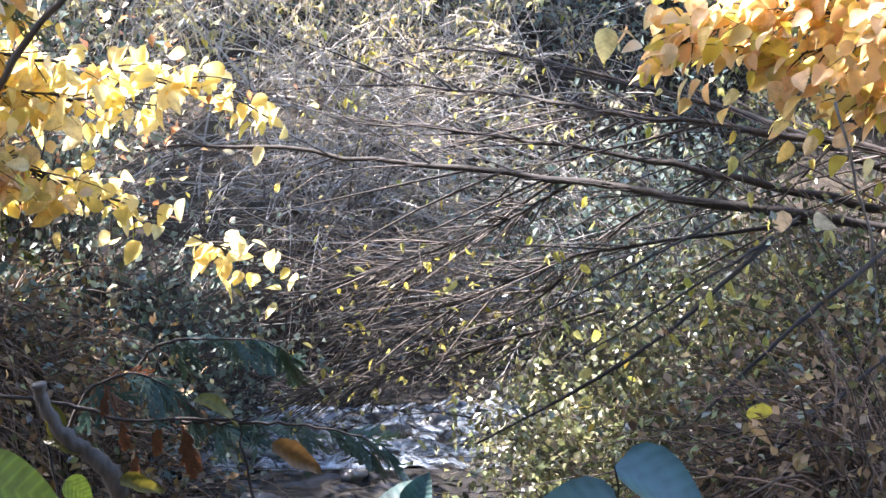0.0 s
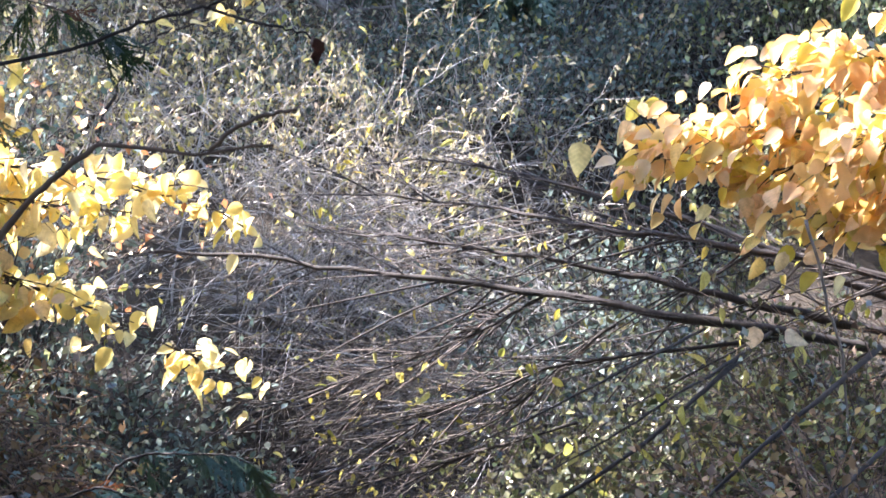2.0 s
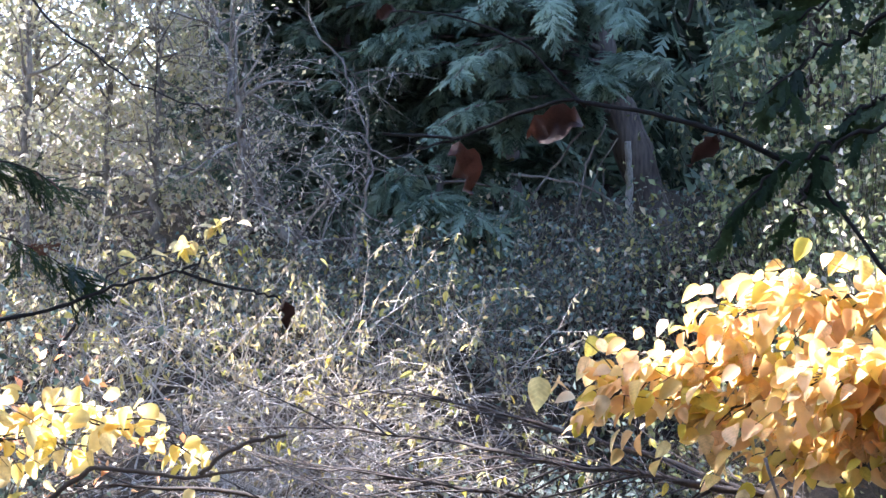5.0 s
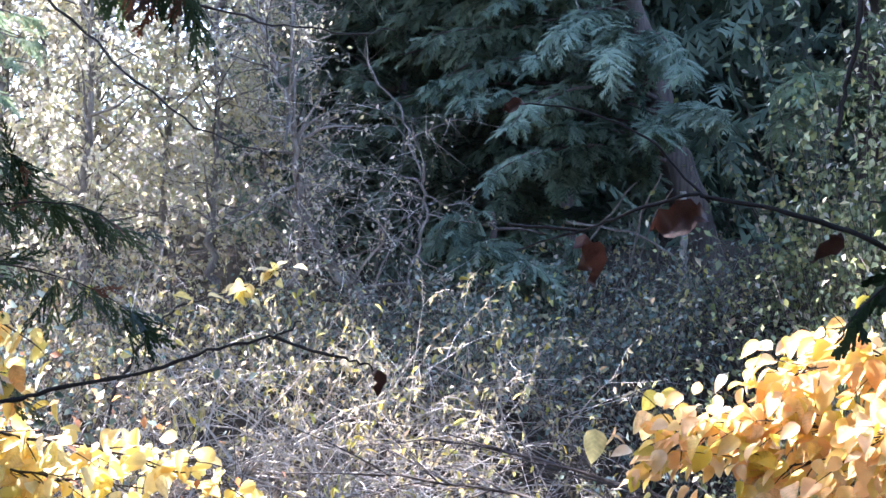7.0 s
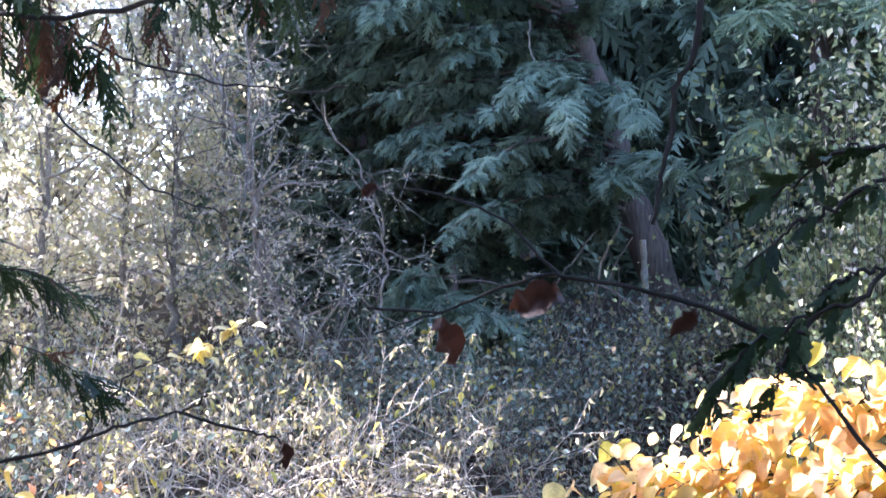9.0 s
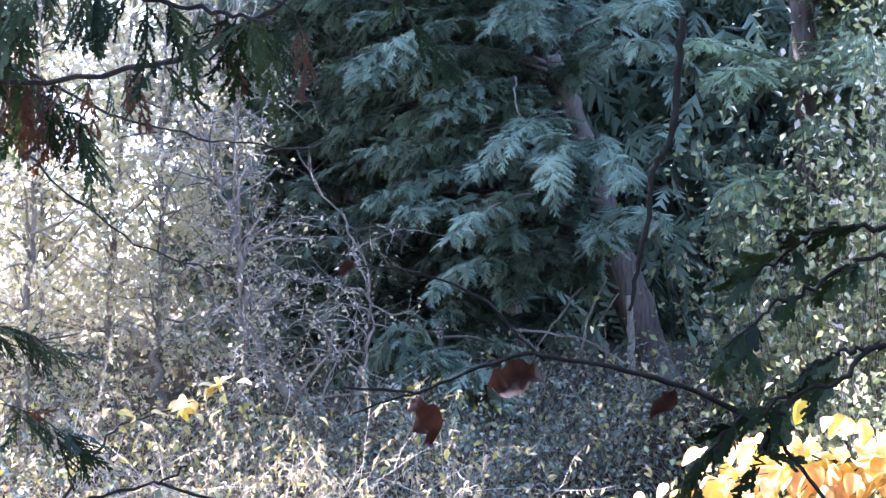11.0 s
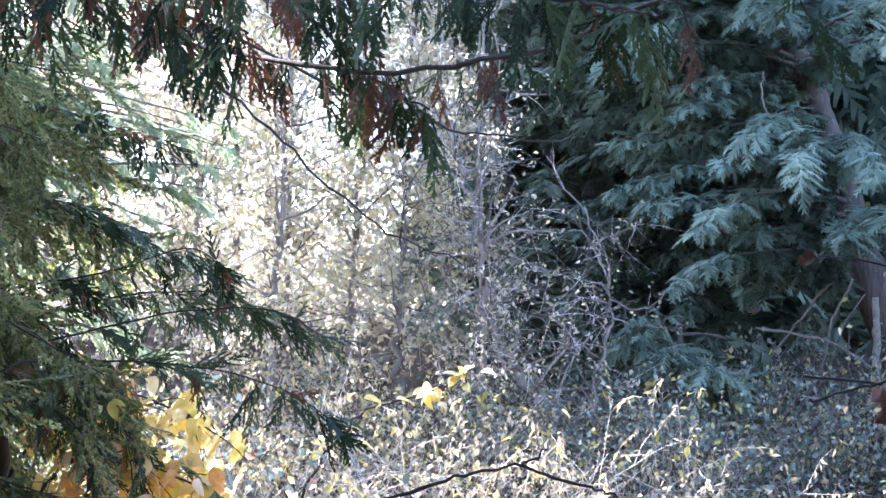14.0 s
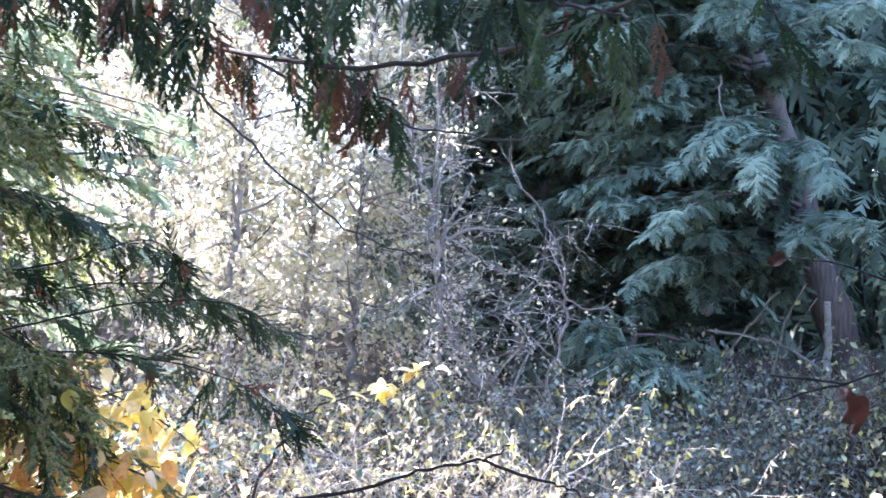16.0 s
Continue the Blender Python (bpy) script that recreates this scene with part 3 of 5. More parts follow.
thicket("yellowing_shrub", "arching shrub with pale faded leaves", (-2.2, 11.0, 0.6), 120, (0.4, -0.3, 0.6), 1.7, 0.006, 90, 0.08, 0.09, BARK_PALE, spread=0.5, shoots=5, pale=3200, pale_size=0.065)


# ---- leafy banks ----
def bush(name, label, at, reach, count, length, leaf_n, leaf_size, material, template=SMALL, bark=BARK_GREY, way=(0, -0.3, 0.8), droop=0.14, group="bushes", second=None, hang=0.4, top_share=0.25, spray=0.4):
    """A low leafy bush: stems from a patch of ground (reach: half its length and depth) with leaves along their outer part."""
    b = np.array([at[0], at[1], float(ground_z(at[0], at[1]))])
    ob = thing(name, b, label, "bush", group)
    root = b + rng.uniform(-1, 1, (count, 3)) * np.array([reach[0], reach[1], 0])
    root[:, 2] = ground_z(root[:, 0], root[:, 1]) - 0.02
    stems = arcs(root, np.array(way) + rng.normal(0, spray, (count, 3)), rng.uniform(0.5, 1.1, count) * length, 8, droop, 0.12 * min(1, 2 / length))
    part("brushwood", tubes(stems, taper(count, 8, rng.uniform(0.003, 0.007, count), 0.001), 4), bark, ob, kind="stuff")
    p, w = along(stems, leaf_n, top_share, 1.0)
    p = p + rng.normal(0, leaf_size * 1.6, p.shape)
    split_at = int(leaf_n * (0.75 if second else 1))
    part("foliage", leaves(template, p[:split_at], rng.uniform(0.5, 1.2, split_at) * leaf_size, 0.8, hang), material, ob, kind="stuff")
    if second:
        m = leaf_n - split_at
        part("fading_foliage", leaves(template, p[split_at:], rng.uniform(0.5, 1.2, m) * leaf_size, 0.8, hang), second, ob, kind="stuff")
    return ob


bush("bramble", "dense bramble bush with small glossy green leaves", (1.15, 6.35, 0), (0.7, 0.5), 420, 0.95, 9000, 0.046, IVY, way=(-0.3, -0.3, 0.7), second=SHRUB)
# The pale second leaves here stand for bright glints on the glossy ones.
bush("bramble", "dense bramble bush with small glossy green leaves", (0.85, 6.6, 0), (0.42, 0.45), 260, 0.8, 5200, 0.044, IVY, way=(-0.35, -0.3, 0.7), second=PALE_LEAF)
bush("bramble", "dense bramble bush with small glossy green leaves", (1.1, 7.5, 0), (0.8, 0.5), 300, 1.2, 6500, 0.048, IVY, way=(-0.3, -0.2, 0.8), second=SHRUB)
for x, y, z, k in ((1.0, 5.95, 0.95, 45), (1.5, 6.0, 1.0, 40), (0.7, 6.2, 0.75, 30)):
    near = min((o for o in bpy.data.objects if o.name.startswith("bramble")), key=lambda o: abs(o.location.x - x))
    put_leaves(MESH_SMALL, np.array([x, y, z]) + rng.normal(0, 1, (k, 3)) * np.array([0.3, 0.15, 0.22]), 0.08, near, spread=0.7)
bush("hanging_grass", "yellow-green grassy shoots hanging at the water's edge", (0.55, 6.4, 0), (0.2, 0.4), 260, 0.7, 3200, 0.05, SHRUB, SLIM, way=(-0.25, -0.2, 0.7), droop=0.3, hang=1.0)
bush("dead_bramble", "dead brown bramble stems on a steep bank", (1.65, 5.5, 0), (0.7, 0.5), 280, 0.9, 1800, 0.045, LITTER, bark=DRY_STEM, way=(-0.4, -0.2, 0.5), droop=0.2, second=SHRUB)
bush("dead_bramble", "dead brown bramble stems on a steep bank", (2.0, 6.6, 0), (0.6, 0.6), 520, 1.0, 2600, 0.045, LITTER, bark=DRY_STEM, way=(-0.4, -0.3, 0.6), droop=0.2, second=IVY)
bush("dead_bramble", "dead brown bramble stems on a steep bank", (1.6, 5.0, 0), (0.5, 0.4), 360, 0.8, 1800, 0.045, LITTER, bark=DRY_STEM, way=(-0.4, -0.1, 0.5), droop=0.2, second=IVY)
bush("dead_bramble", "dead brown stems and grass hanging down a bank", (-1.85, 5.2, 0), (0.4, 0.7), 420, 0.75, 1500, 0.05, LITTER, bark=DRY_STEM, way=(0.4, -0.2, 0.5), droop=0.3, second=SHRUB)
bush("dead_bramble", "dead brown stems and grass hanging down a bank", (-1.75, 6.1, 0), (0.35, 0.6), 480, 0.8, 2600, 0.05, LITTER, bark=DRY_STEM, way=(0.5, -0.2, 0.45), droop=0.3, second=IVY)
bush("evergreen_bush", "low bush with dark blue-green leaves", (-1.55, 7.35, 0), (0.3, 0.5), 170, 0.85, 2800, 0.055, SHADE_GREEN, way=(0.3, -0.3, 0.6))
bush("evergreen_bush", "low bush with dark blue-green leaves", (-1.9, 6.4, 0), (0.3, 0.4), 90, 0.6, 700, 0.055, SHADE_GREEN, way=(0.3, -0.2, 0.8), second=SHRUB)
# This bush and the next are added to keep sun off the stream.
bush("evergreen_bush", "tall dark blue-green bush added out of view to shade the stream", (-2.5, 7.9, 0), (0.45, 0.45), 200, 1.2, 4200, 0.06, SHADE_GREEN, way=(0, 0, 1.0), droop=0.06, spray=0.25)
bush("evergreen_bush", "tall dark blue-green evergreen bush added to shade the stream", (-3.15, 8.6, 0), (0.5, 0.5), 260, 2.0, 7500, 0.07, SHADE_GREEN, way=(0, 0, 1.0), droop=0.03, spray=0.2)
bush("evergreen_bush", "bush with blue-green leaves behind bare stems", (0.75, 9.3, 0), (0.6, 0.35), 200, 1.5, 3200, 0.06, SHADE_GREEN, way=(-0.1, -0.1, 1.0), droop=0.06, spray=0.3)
bush("rusty_shrub", "shrub with rusty orange-brown withered leaves", (-2.55, 7.5, 0), (0.4, 0.4), 120, 1.75, 800, 0.06, RUSTY, way=(0.15, -0.1, 1.0), droop=0.04, second=PALE_LEAF, top_share=0.5)
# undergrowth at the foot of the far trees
# SHADE_GREEN carries the bluish shade of this undergrowth in its colour.
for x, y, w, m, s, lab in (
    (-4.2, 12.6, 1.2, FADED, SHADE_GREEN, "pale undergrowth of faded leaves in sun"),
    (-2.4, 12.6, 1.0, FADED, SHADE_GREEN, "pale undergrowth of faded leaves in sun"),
    (-0.7, 12.6, 0.9, SHADE_GREEN, FADED, "undergrowth with green leaves tinted blue-grey for hazy shade"),
    (0.8, 12.4, 0.9, SHADE_GREEN, FADED, "undergrowth with green leaves tinted blue-grey for hazy shade"),
    (1.5, 13.3, 0.9, SHADE_GREEN, FADED, "undergrowth with green leaves tinted blue-grey for hazy shade"),
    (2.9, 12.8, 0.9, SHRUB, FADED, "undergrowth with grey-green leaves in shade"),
    (1.9, 11.6, 0.8, SHADE_GREEN, FADED, "undergrowth with green leaves tinted blue-grey for hazy shade"),
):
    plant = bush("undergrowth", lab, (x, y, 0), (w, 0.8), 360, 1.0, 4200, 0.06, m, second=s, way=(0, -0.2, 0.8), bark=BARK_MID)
    p = np.stack([rng.uniform(x - w, x + w, 50), rng.uniform(y - 0.9, y + 0.4, 50)], -1)
    put_leaves(MESH_SMALL, np.column_stack([p, ground_z(p[:, 0], p[:, 1]) + rng.uniform(0.3, 0.75, 50)]), 0.075, plant, spread=0.7)
bush("leafy_shrub", "upright shrub with grey-green and yellowing leaves", (2.8, 11.2, 0), (0.8, 0.6), 240, 1.7, 5500, 0.065, SHRUB, way=(0, -0.1, 1.0), droop=0.05, spray=0.25, second=FADED)
bush("leafy_shrub", "upright shrub with grey-green and yellowing leaves", (3.8, 10.4, 0), (0.8, 0.6), 240, 2.2, 6500, 0.065, SHRUB, way=(0, -0.1, 1.0), droop=0.05, spray=0.25, second=PALE_LEAF)
bush("leafy_shrub", "tall shrub with grey-green and yellowing leaves", (3.3, 13.3, 0), (0.5, 0.5), 200, 3.2, 7500, 0.075, SHRUB, way=(0, -0.1, 1.0), droop=0.02, spray=0.12, second=FADED)
# Yellow-tan leaves in these two, taken paler in place of sunlight they don't get.
bush("leafy_shrub", "tall shrub with grey-green and yellowing leaves", (3.75, 12.4, 0), (0.6, 0.6), 220, 4.4, 10500, 0.08, SHRUB, way=(0, -0.1, 1.0), droop=0.02, spray=0.12, second=PALE_LEAF)
bush("leafy_shrub", "tall shrub with grey-green and yellowing leaves", (5.4, 12.2, 0), (0.8, 0.8), 200, 4.8, 7000, 0.08, SHRUB, way=(0, -0.1, 1.0), droop=0.02, spray=0.15, second=PALE_LEAF)


# ---- yellow trees ----
rng = np.random.default_rng(3)


def yellow_branch(ob, pts, r0, leaf_n, size, spread, shoots=16, reach=0.45, meshes=MESH_YELLOW, mass=YELLOW_MASS):
    part("branch", limb(pts, r0, 0.003), BARK_DARK, ob)
    p = smooth_path(pts, 14)[None]
    at, w = along(p, shoots, 0.2, 1.0)
    side = arcs(at, w + rng.normal(0, 0.5, (shoots, 3)), rng.uniform(0.4, 1.0, shoots) * reach, 6, 0.08, 0.08)
    part("brushwood", tubes(side, taper(shoots, 6, [0.004] * shoots, 0.0012), 4), BARK_DARK, ob, kind="stuff")
    at, _ = along(side, leaf_n, 0.05, 1.0)
    at = at + rng.normal(0, spread, at.shape) * np.array([1, 1, 0.7])
    single = min(60, leaf_n)
    put_leaves(meshes, at[:single], size, ob, way=(-0.55, -0.15, -0.5), spread=0.5, up=(-0.3, -0.55, 0.6))
    rest = at[single:]
    k = len(rest)
    if k:
        turn = frames(np.array([-0.55, -0.15, -0.5]) + rng.normal(0, 0.5, (k, 3)), np.array([-0.3, -0.55, 0.6]) + rng.normal(0, 0.45, (k, 3)))
        part("foliage", scatter(blade(0.7, fold=0.18, curl=0.3, power=0.7), rest, turn, rng.uniform(0.65, 1.2, k) * size), mass, ob, kind="stuff")


right_tree = thing("yellow_tree", (2.9, 5.9, 0.95), "young tree with large glowing orange-yellow autumn leaves", "tree", "yellow autumn trees")
part("trunk", limb([(2.9, 5.9, 0.9), (2.85, 5.9, 1.6), (2.75, 5.9, 2.4), (2.8, 5.9, 3.4)], 0.05, 0.03), BARK_DARK, right_tree)
for pts in ([(2.8, 5.9, 1.6), (2.3, 6.0, 1.95), (1.7, 6.3, 2.12), (1.2, 6.5, 2.12), (0.85, 6.6, 2.0)],
            [(2.8, 5.9, 1.6), (2.2, 6.0, 1.93), (1.7, 6.2, 2.0), (1.2, 6.4, 1.97)],
            [(2.8, 5.9, 1.9), (2.3, 6.0, 2.3), (1.8, 6.2, 2.42), (1.4, 6.4, 2.34)],
            [(2.8, 5.9, 1.5), (2.3, 6.0, 1.85), (1.9, 6.05, 1.88), (1.6, 6.2, 1.82)],
            [(2.8, 5.9, 1.8), (2.3, 5.8, 2.15), (1.9, 5.9, 2.2), (1.6, 6.0, 2.1)]):
    yellow_branch(right_tree, pts, 0.012, 330, 0.1, 0.055, 40, 0.34)

left_tree = thing("yellow_tree", (-2.9, 6.6, 1.1), "young tree with sunlit pale yellow autumn leaves", "tree", "yellow autumn trees")
part("trunk", limb([(-2.9, 6.6, 1.0), (-2.85, 6.6, 1.7), (-2.8, 6.6, 2.5), (-2.8, 6.6, 3.0)], 0.045, 0.025), BARK_DARK, left_tree)
for pts, k in (([(-2.8, 6.6, 1.9), (-2.2, 6.6, 2.08), (-1.7, 6.6, 2.02), (-1.28, 6.8, 1.92), (-0.95, 7.0, 1.78)], 95),
               ([(-2.8, 6.6, 1.7), (-2.2, 6.5, 1.95), (-1.7, 6.6, 1.88), (-1.3, 6.9, 1.8)], 70),
               ([(-2.8, 6.6, 1.5), (-2.1, 6.4, 1.62), (-1.6, 6.5, 1.5), (-1.28, 6.7, 1.3), (-1.02, 7.0, 1.08)], 80),
               ([(-2.8, 6.6, 1.8), (-2.4, 6.4, 2.15), (-2.1, 6.4, 2.3), (-1.85, 6.5, 2.25)], 60),
               ([(-2.8, 6.6, 2.2), (-2.5, 6.5, 2.55), (-2.15, 6.5, 2.62), (-1.85, 6.6, 2.5)], 80),
               ([(-2.8, 6.6, 2.0), (-2.4, 6.3, 2.35), (-2.15, 6.2, 2.4), (-1.9, 6.3, 2.3)], 60),
               ([(-2.8, 6.6, 1.6), (-2.3, 6.3, 1.75), (-1.95, 6.2, 1.7), (-1.7, 6.3, 1.6)], 60)):
    orange = k == 60
    yellow_branch(left_tree, pts, 0.01, int(k * 1.9), 0.1, 0.05, 24, 0.35, MESH_YELLOW if orange else MESH_PALE, YELLOW_MASS if orange else PALE_YELLOW_MASS)


# ---- conifers ----
rng = np.random.default_rng(21)


def feather(pairs=6, reach=0.3, droop=0.3, tip=0.03):
    """A flat needle spray one metre long, toothed on both sides."""
    ts = np.linspace(0, 1, pairs + 1)
    verts = [(0, t, -droop * t * t) for t in ts]
    faces = []
    for i in range(pairs):
        for side in (-1, 1):
            length = reach * (1 - 0.6 * ts[i]) * (0.75 + 0.5 * ((i * 7 + side) % 3) / 2)
            x, y, z = side * length * 0.8, ts[i + 1] + length * 0.55, -droop * ts[i + 1] ** 2 - 0.3 * length
            k = len(verts)
            verts += [(x, y - tip, z), (x * 0.9, y + tip, z)]
            faces.append((i, i + 1, k + 1, k) if side > 0 else (i + 1, i, k, k + 1))
    return np.array(verts, float), [np.array(faces)]


def fan():
    """A hemlock bough end: one long lacy spray with a smaller one on either side."""
    base = feather(6, 0.3, 0.3, 0.022)
    geos = [base]
    for t, a, size in ((0.1, 42, 0.6), (0.3, -40, 0.52)):
        r = np.array(Euler((0.1, 0, radians(a))).to_matrix())
        geos.append((base[0] @ r.T * size + np.array([0, t, -0.12 * t * t]), base[1]))
    return join(geos)


FAN = fan()
FAN = (FAN[0], [np.concatenate(FAN[1])])
COARSE = feather(4, 0.36)


def conifer(name, label, trunk_pts, r0, r1, limbs, fans, fan_size, heights, reach, toward, bark=BARK_TRUNK, needle=NEEDLE, hang=0.12, rise=0.1, wide=0.6, spray=None, bare=(0, 0)):
    """A forest conifer: trunk, drooping boughs (toward: the side on which they are long) and flat sprays."""
    ob = thing(name, trunk_pts[0], label, "tree", "forest conifers")
    part("trunk", limb(trunk_pts, r0, r1, 40, 14, 0.006), bark, ob)
    line = smooth_path(trunk_pts, 60)
    zs = np.linspace(heights[0], heights[1], limbs) + rng.normal(0, 0.12, limbs)
    zs = np.where((zs > bare[0]) & (zs < bare[1]), zs + bare[1] - bare[0], zs)
    rng.shuffle(zs)
    start = np.stack([np.interp(zs, line[:, 2], line[:, i]) for i in range(3)], -1)
    ang = np.arctan2(toward[1], toward[0]) + rng.normal(0, wide, limbs)
    way = np.stack([np.cos(ang), np.sin(ang), np.full(limbs, rise)], -1)
    length = reach * rng.uniform(0.5, 1.0, limbs)
    boughs = arcs(start, way, length, 10, hang * 0.5, 0.05)
    for i in range(limbs):
        part("bough", tubes(boughs[i:i + 1], taper(1, 10, [0.012 + 0.006 * length[i]], 0.003), 5), bark, ob)
    at, w = along(boughs, fans, 0.15, 1.0)
    sideways = np.cross(w, np.array([0, 0, 1.0])) * rng.choice([-1, 1], fans)[:, None]
    d = w * rng.uniform(0.3, 1.0, (fans, 1)) + sideways * rng.uniform(0.0, 1.1, (fans, 1)) + np.array([0, 0, -0.2]) + rng.normal(0, 0.22, (fans, 3))
    nrm = np.array([0, -0.35, 1.0]) + rng.normal(0, 0.25, (fans, 3))
    part("foliage", scatter(spray or FAN, at + rng.normal(0, 0.03, at.shape), frames(d, nrm), rng.uniform(0.6, 1.2, fans) * fan_size), needle, ob, "drooping dark green needle sprays", "stuff", smooth=False)
    return ob


conifer("hemlock", "tall leaning hemlock with drooping dark green boughs", [(2.62, 15.0, 2.0)] + [(2.376, 15.000, 2.796), (2.303, 15.000, 3.068), (2.102, 15.000, 3.672), (1.951, 15.000, 4.113), (1.853, 15.000, 4.555), (1.729, 15.000, 5.056), (1.549, 15.000, 5.561), (1.419, 15.000, 5.899), (1.264, 15.000, 6.351), (1.030, 15.000, 7.034)] + [(0.6, 15.2, 9.0), (0.3, 15.4, 14.0)], 0.2, 0.08, 105, 9000, 0.23, (4.1, 8.8), 3.1, (-1.0, -0.4), wide=0.65, hang=0.12, rise=0.1)
conifer("hemlock", "hemlock with layered drooping dark green boughs", [(0.9, 16.6, 2.7), (0.9, 16.6, 6), (0.95, 16.6, 10), (0.9, 16.6, 16)], 0.2, 0.08, 105, 9500, 0.25, (3.0, 8.5), 2.8, (-0.75, -0.9), wide=0.6, hang=0.12, rise=0.1)
conifer("hemlock", "hemlock with layered drooping dark green boughs", [(-0.9, 17.2, 2.9), (-0.85, 17.2, 7), (-0.85, 17.2, 14)], 0.16, 0.06, 60, 4600, 0.28, (3.0, 8.5), 2.3, (0.2, -1.0), wide=1.0, hang=0.12, rise=0.1)
conifer("cedar_tree", "conifer with bright green drooping sprays", [(4.0, 15.6, 2.4), (4.0, 15.6, 6), (4.0, 15.6, 14)], 0.2, 0.08, 70, 3800, 0.31, (3.0, 8.5), 2.4, (0.3, -1.0), wide=0.8, needle=NEEDLE_LIGHT)
conifer("cedar_tree", "conifer with bright green drooping sprays", [(6.6, 15.0, 2.8), (6.6, 15.0, 7), (6.6, 15.0, 14)], 0.2, 0.08, 50, 1300, 0.45, (3.0, 10), 2.8, (-0.4, -1.0), wide=0.9, needle=NEEDLE_LIGHT)
# Boughs above the bare stretch are out of view, added to shade the right bank.
conifer("young_hemlock", "young hemlock with light green horizontal sprays", [(-5.6, 11.4, 1.4), (-5.6, 11.4, 6), (-5.6, 11.4, 10.6)], 0.11, 0.04, 100, 2300, 0.24, (3.4, 8.2), 2.6, (0.95, -0.3), wide=0.8, hang=0.08, rise=0.02, needle=NEEDLE_LIGHT, bare=(6.2, 7.7))
# Two unseen cedars added over the path; their crowns shade the near twigs.
conifer("cedar_tree", "tall cedar added out of view to shade the path", [(-3.2, 2.4, 0.6), (-3.2, 2.4, 4), (-3.2, 2.4, 8), (-3.2, 2.4, 13)], 0.22, 0.08, 130, 7500, 0.55, (5.3, 12), 3.3, (0.9, -0.2), wide=2.0, spray=COARSE)
conifer("cedar_tree", "tall cedar added out of view to shade the path", [(3.4, 0.0, 0.7), (3.4, 0.0, 4), (3.4, 0.0, 8), (3.4, 0.0, 13)], 0.22, 0.08, 80, 2800, 0.55, (5.3, 12), 3.1, (-0.9, 0.1), wide=2.0, spray=COARSE)
# Added fir: its crown is out of view and keeps sun off the hemlocks.
conifer("shade_fir", "tall fir added for shade, its crown out of view above a bare trunk", [(-5.2, 16.8, 2.6), (-5.2, 16.8, 7), (-5.2, 16.8, 12), (-5.2, 16.8, 17)], 0.14, 0.06, 120, 5200, 0.6, (9.0, 17), 2.9, (1, 0), wide=3.0, spray=COARSE)
small = float(ground_z(0.21, 13.5))
conifer("young_hemlock", "small dark young hemlock at the foot of taller trees", [(0.21, 13.5, small - 0.02), (0.21, 13.5, small + 0.8), (0.21, 13.5, 3.49)], 0.04, 0.015, 30, 420, 0.34, (2.30, 3.3), 0.8, (0, -1.0), wide=1.3)

# bare poles and snags under the hemlock
def snag(pts, r, bark=BARK_MID):
    ob = alone("dead_stick", limb(pts, r, r * 0.6, 20, 6, 0.006), bark, "bare weathered dead branch leaning under the trees", "branch")
    ob["group"] = "dead sticks under the trees"


snag([(1.992, 14.400, 2.428), (1.972, 14.400, 3.041), (1.971, 14.400, 3.365), (1.966, 14.400, 3.759)], 0.05, BARK_PALE)
snag([(0.843, 13.600, 3.416), (1.177, 13.600, 3.371), (1.422, 13.600, 3.317), (1.715, 13.600, 3.174), (1.905, 13.600, 2.949), (1.995, 13.600, 2.628)], 0.013)
snag([(1.166, 13.700, 2.594), (1.271, 13.700, 2.839), (1.400, 13.700, 3.035), (1.465, 13.700, 3.283), (1.538, 13.700, 3.580), (1.684, 13.700, 3.853)], 0.018)
snag([(0.830, 13.900, 2.651), (0.992, 13.900, 3.151), (1.200, 13.900, 3.450), (1.487, 13.900, 3.800)], 0.015)
snag([(1.648, 13.600, 2.536), (1.604, 13.600, 2.733), (1.558, 13.600, 2.832), (1.442, 13.600, 3.129)], 0.012)
snag([(1.565, 13.000, 2.585), (1.554, 13.000, 2.693), (1.428, 13.000, 2.704), (1.336, 13.000, 2.800), (1.172, 13.000, 2.826)], 0.012, BARK_PALE)
snag([(1.458, 14.300, 4.942), (1.416, 14.300, 4.731), (1.358, 14.300, 4.495)], 0.011)
snag([(0.921, 13.600, 5.667), (0.910, 13.600, 5.413), (0.971, 13.600, 5.245)], 0.009)
snag([(1.306, 14.200, 2.645), (1.521, 14.200, 3.052), (1.660, 14.200, 3.462), (1.849, 14.200, 3.769)], 0.012)
snag([(1.062, 14.000, 2.648), (1.122, 14.000, 3.051), (1.002, 14.000, 3.358)], 0.011)
snag([(1.916, 14.600, 2.585), (1.770, 14.600, 3.063), (1.756, 14.600, 3.540)], 0.014)


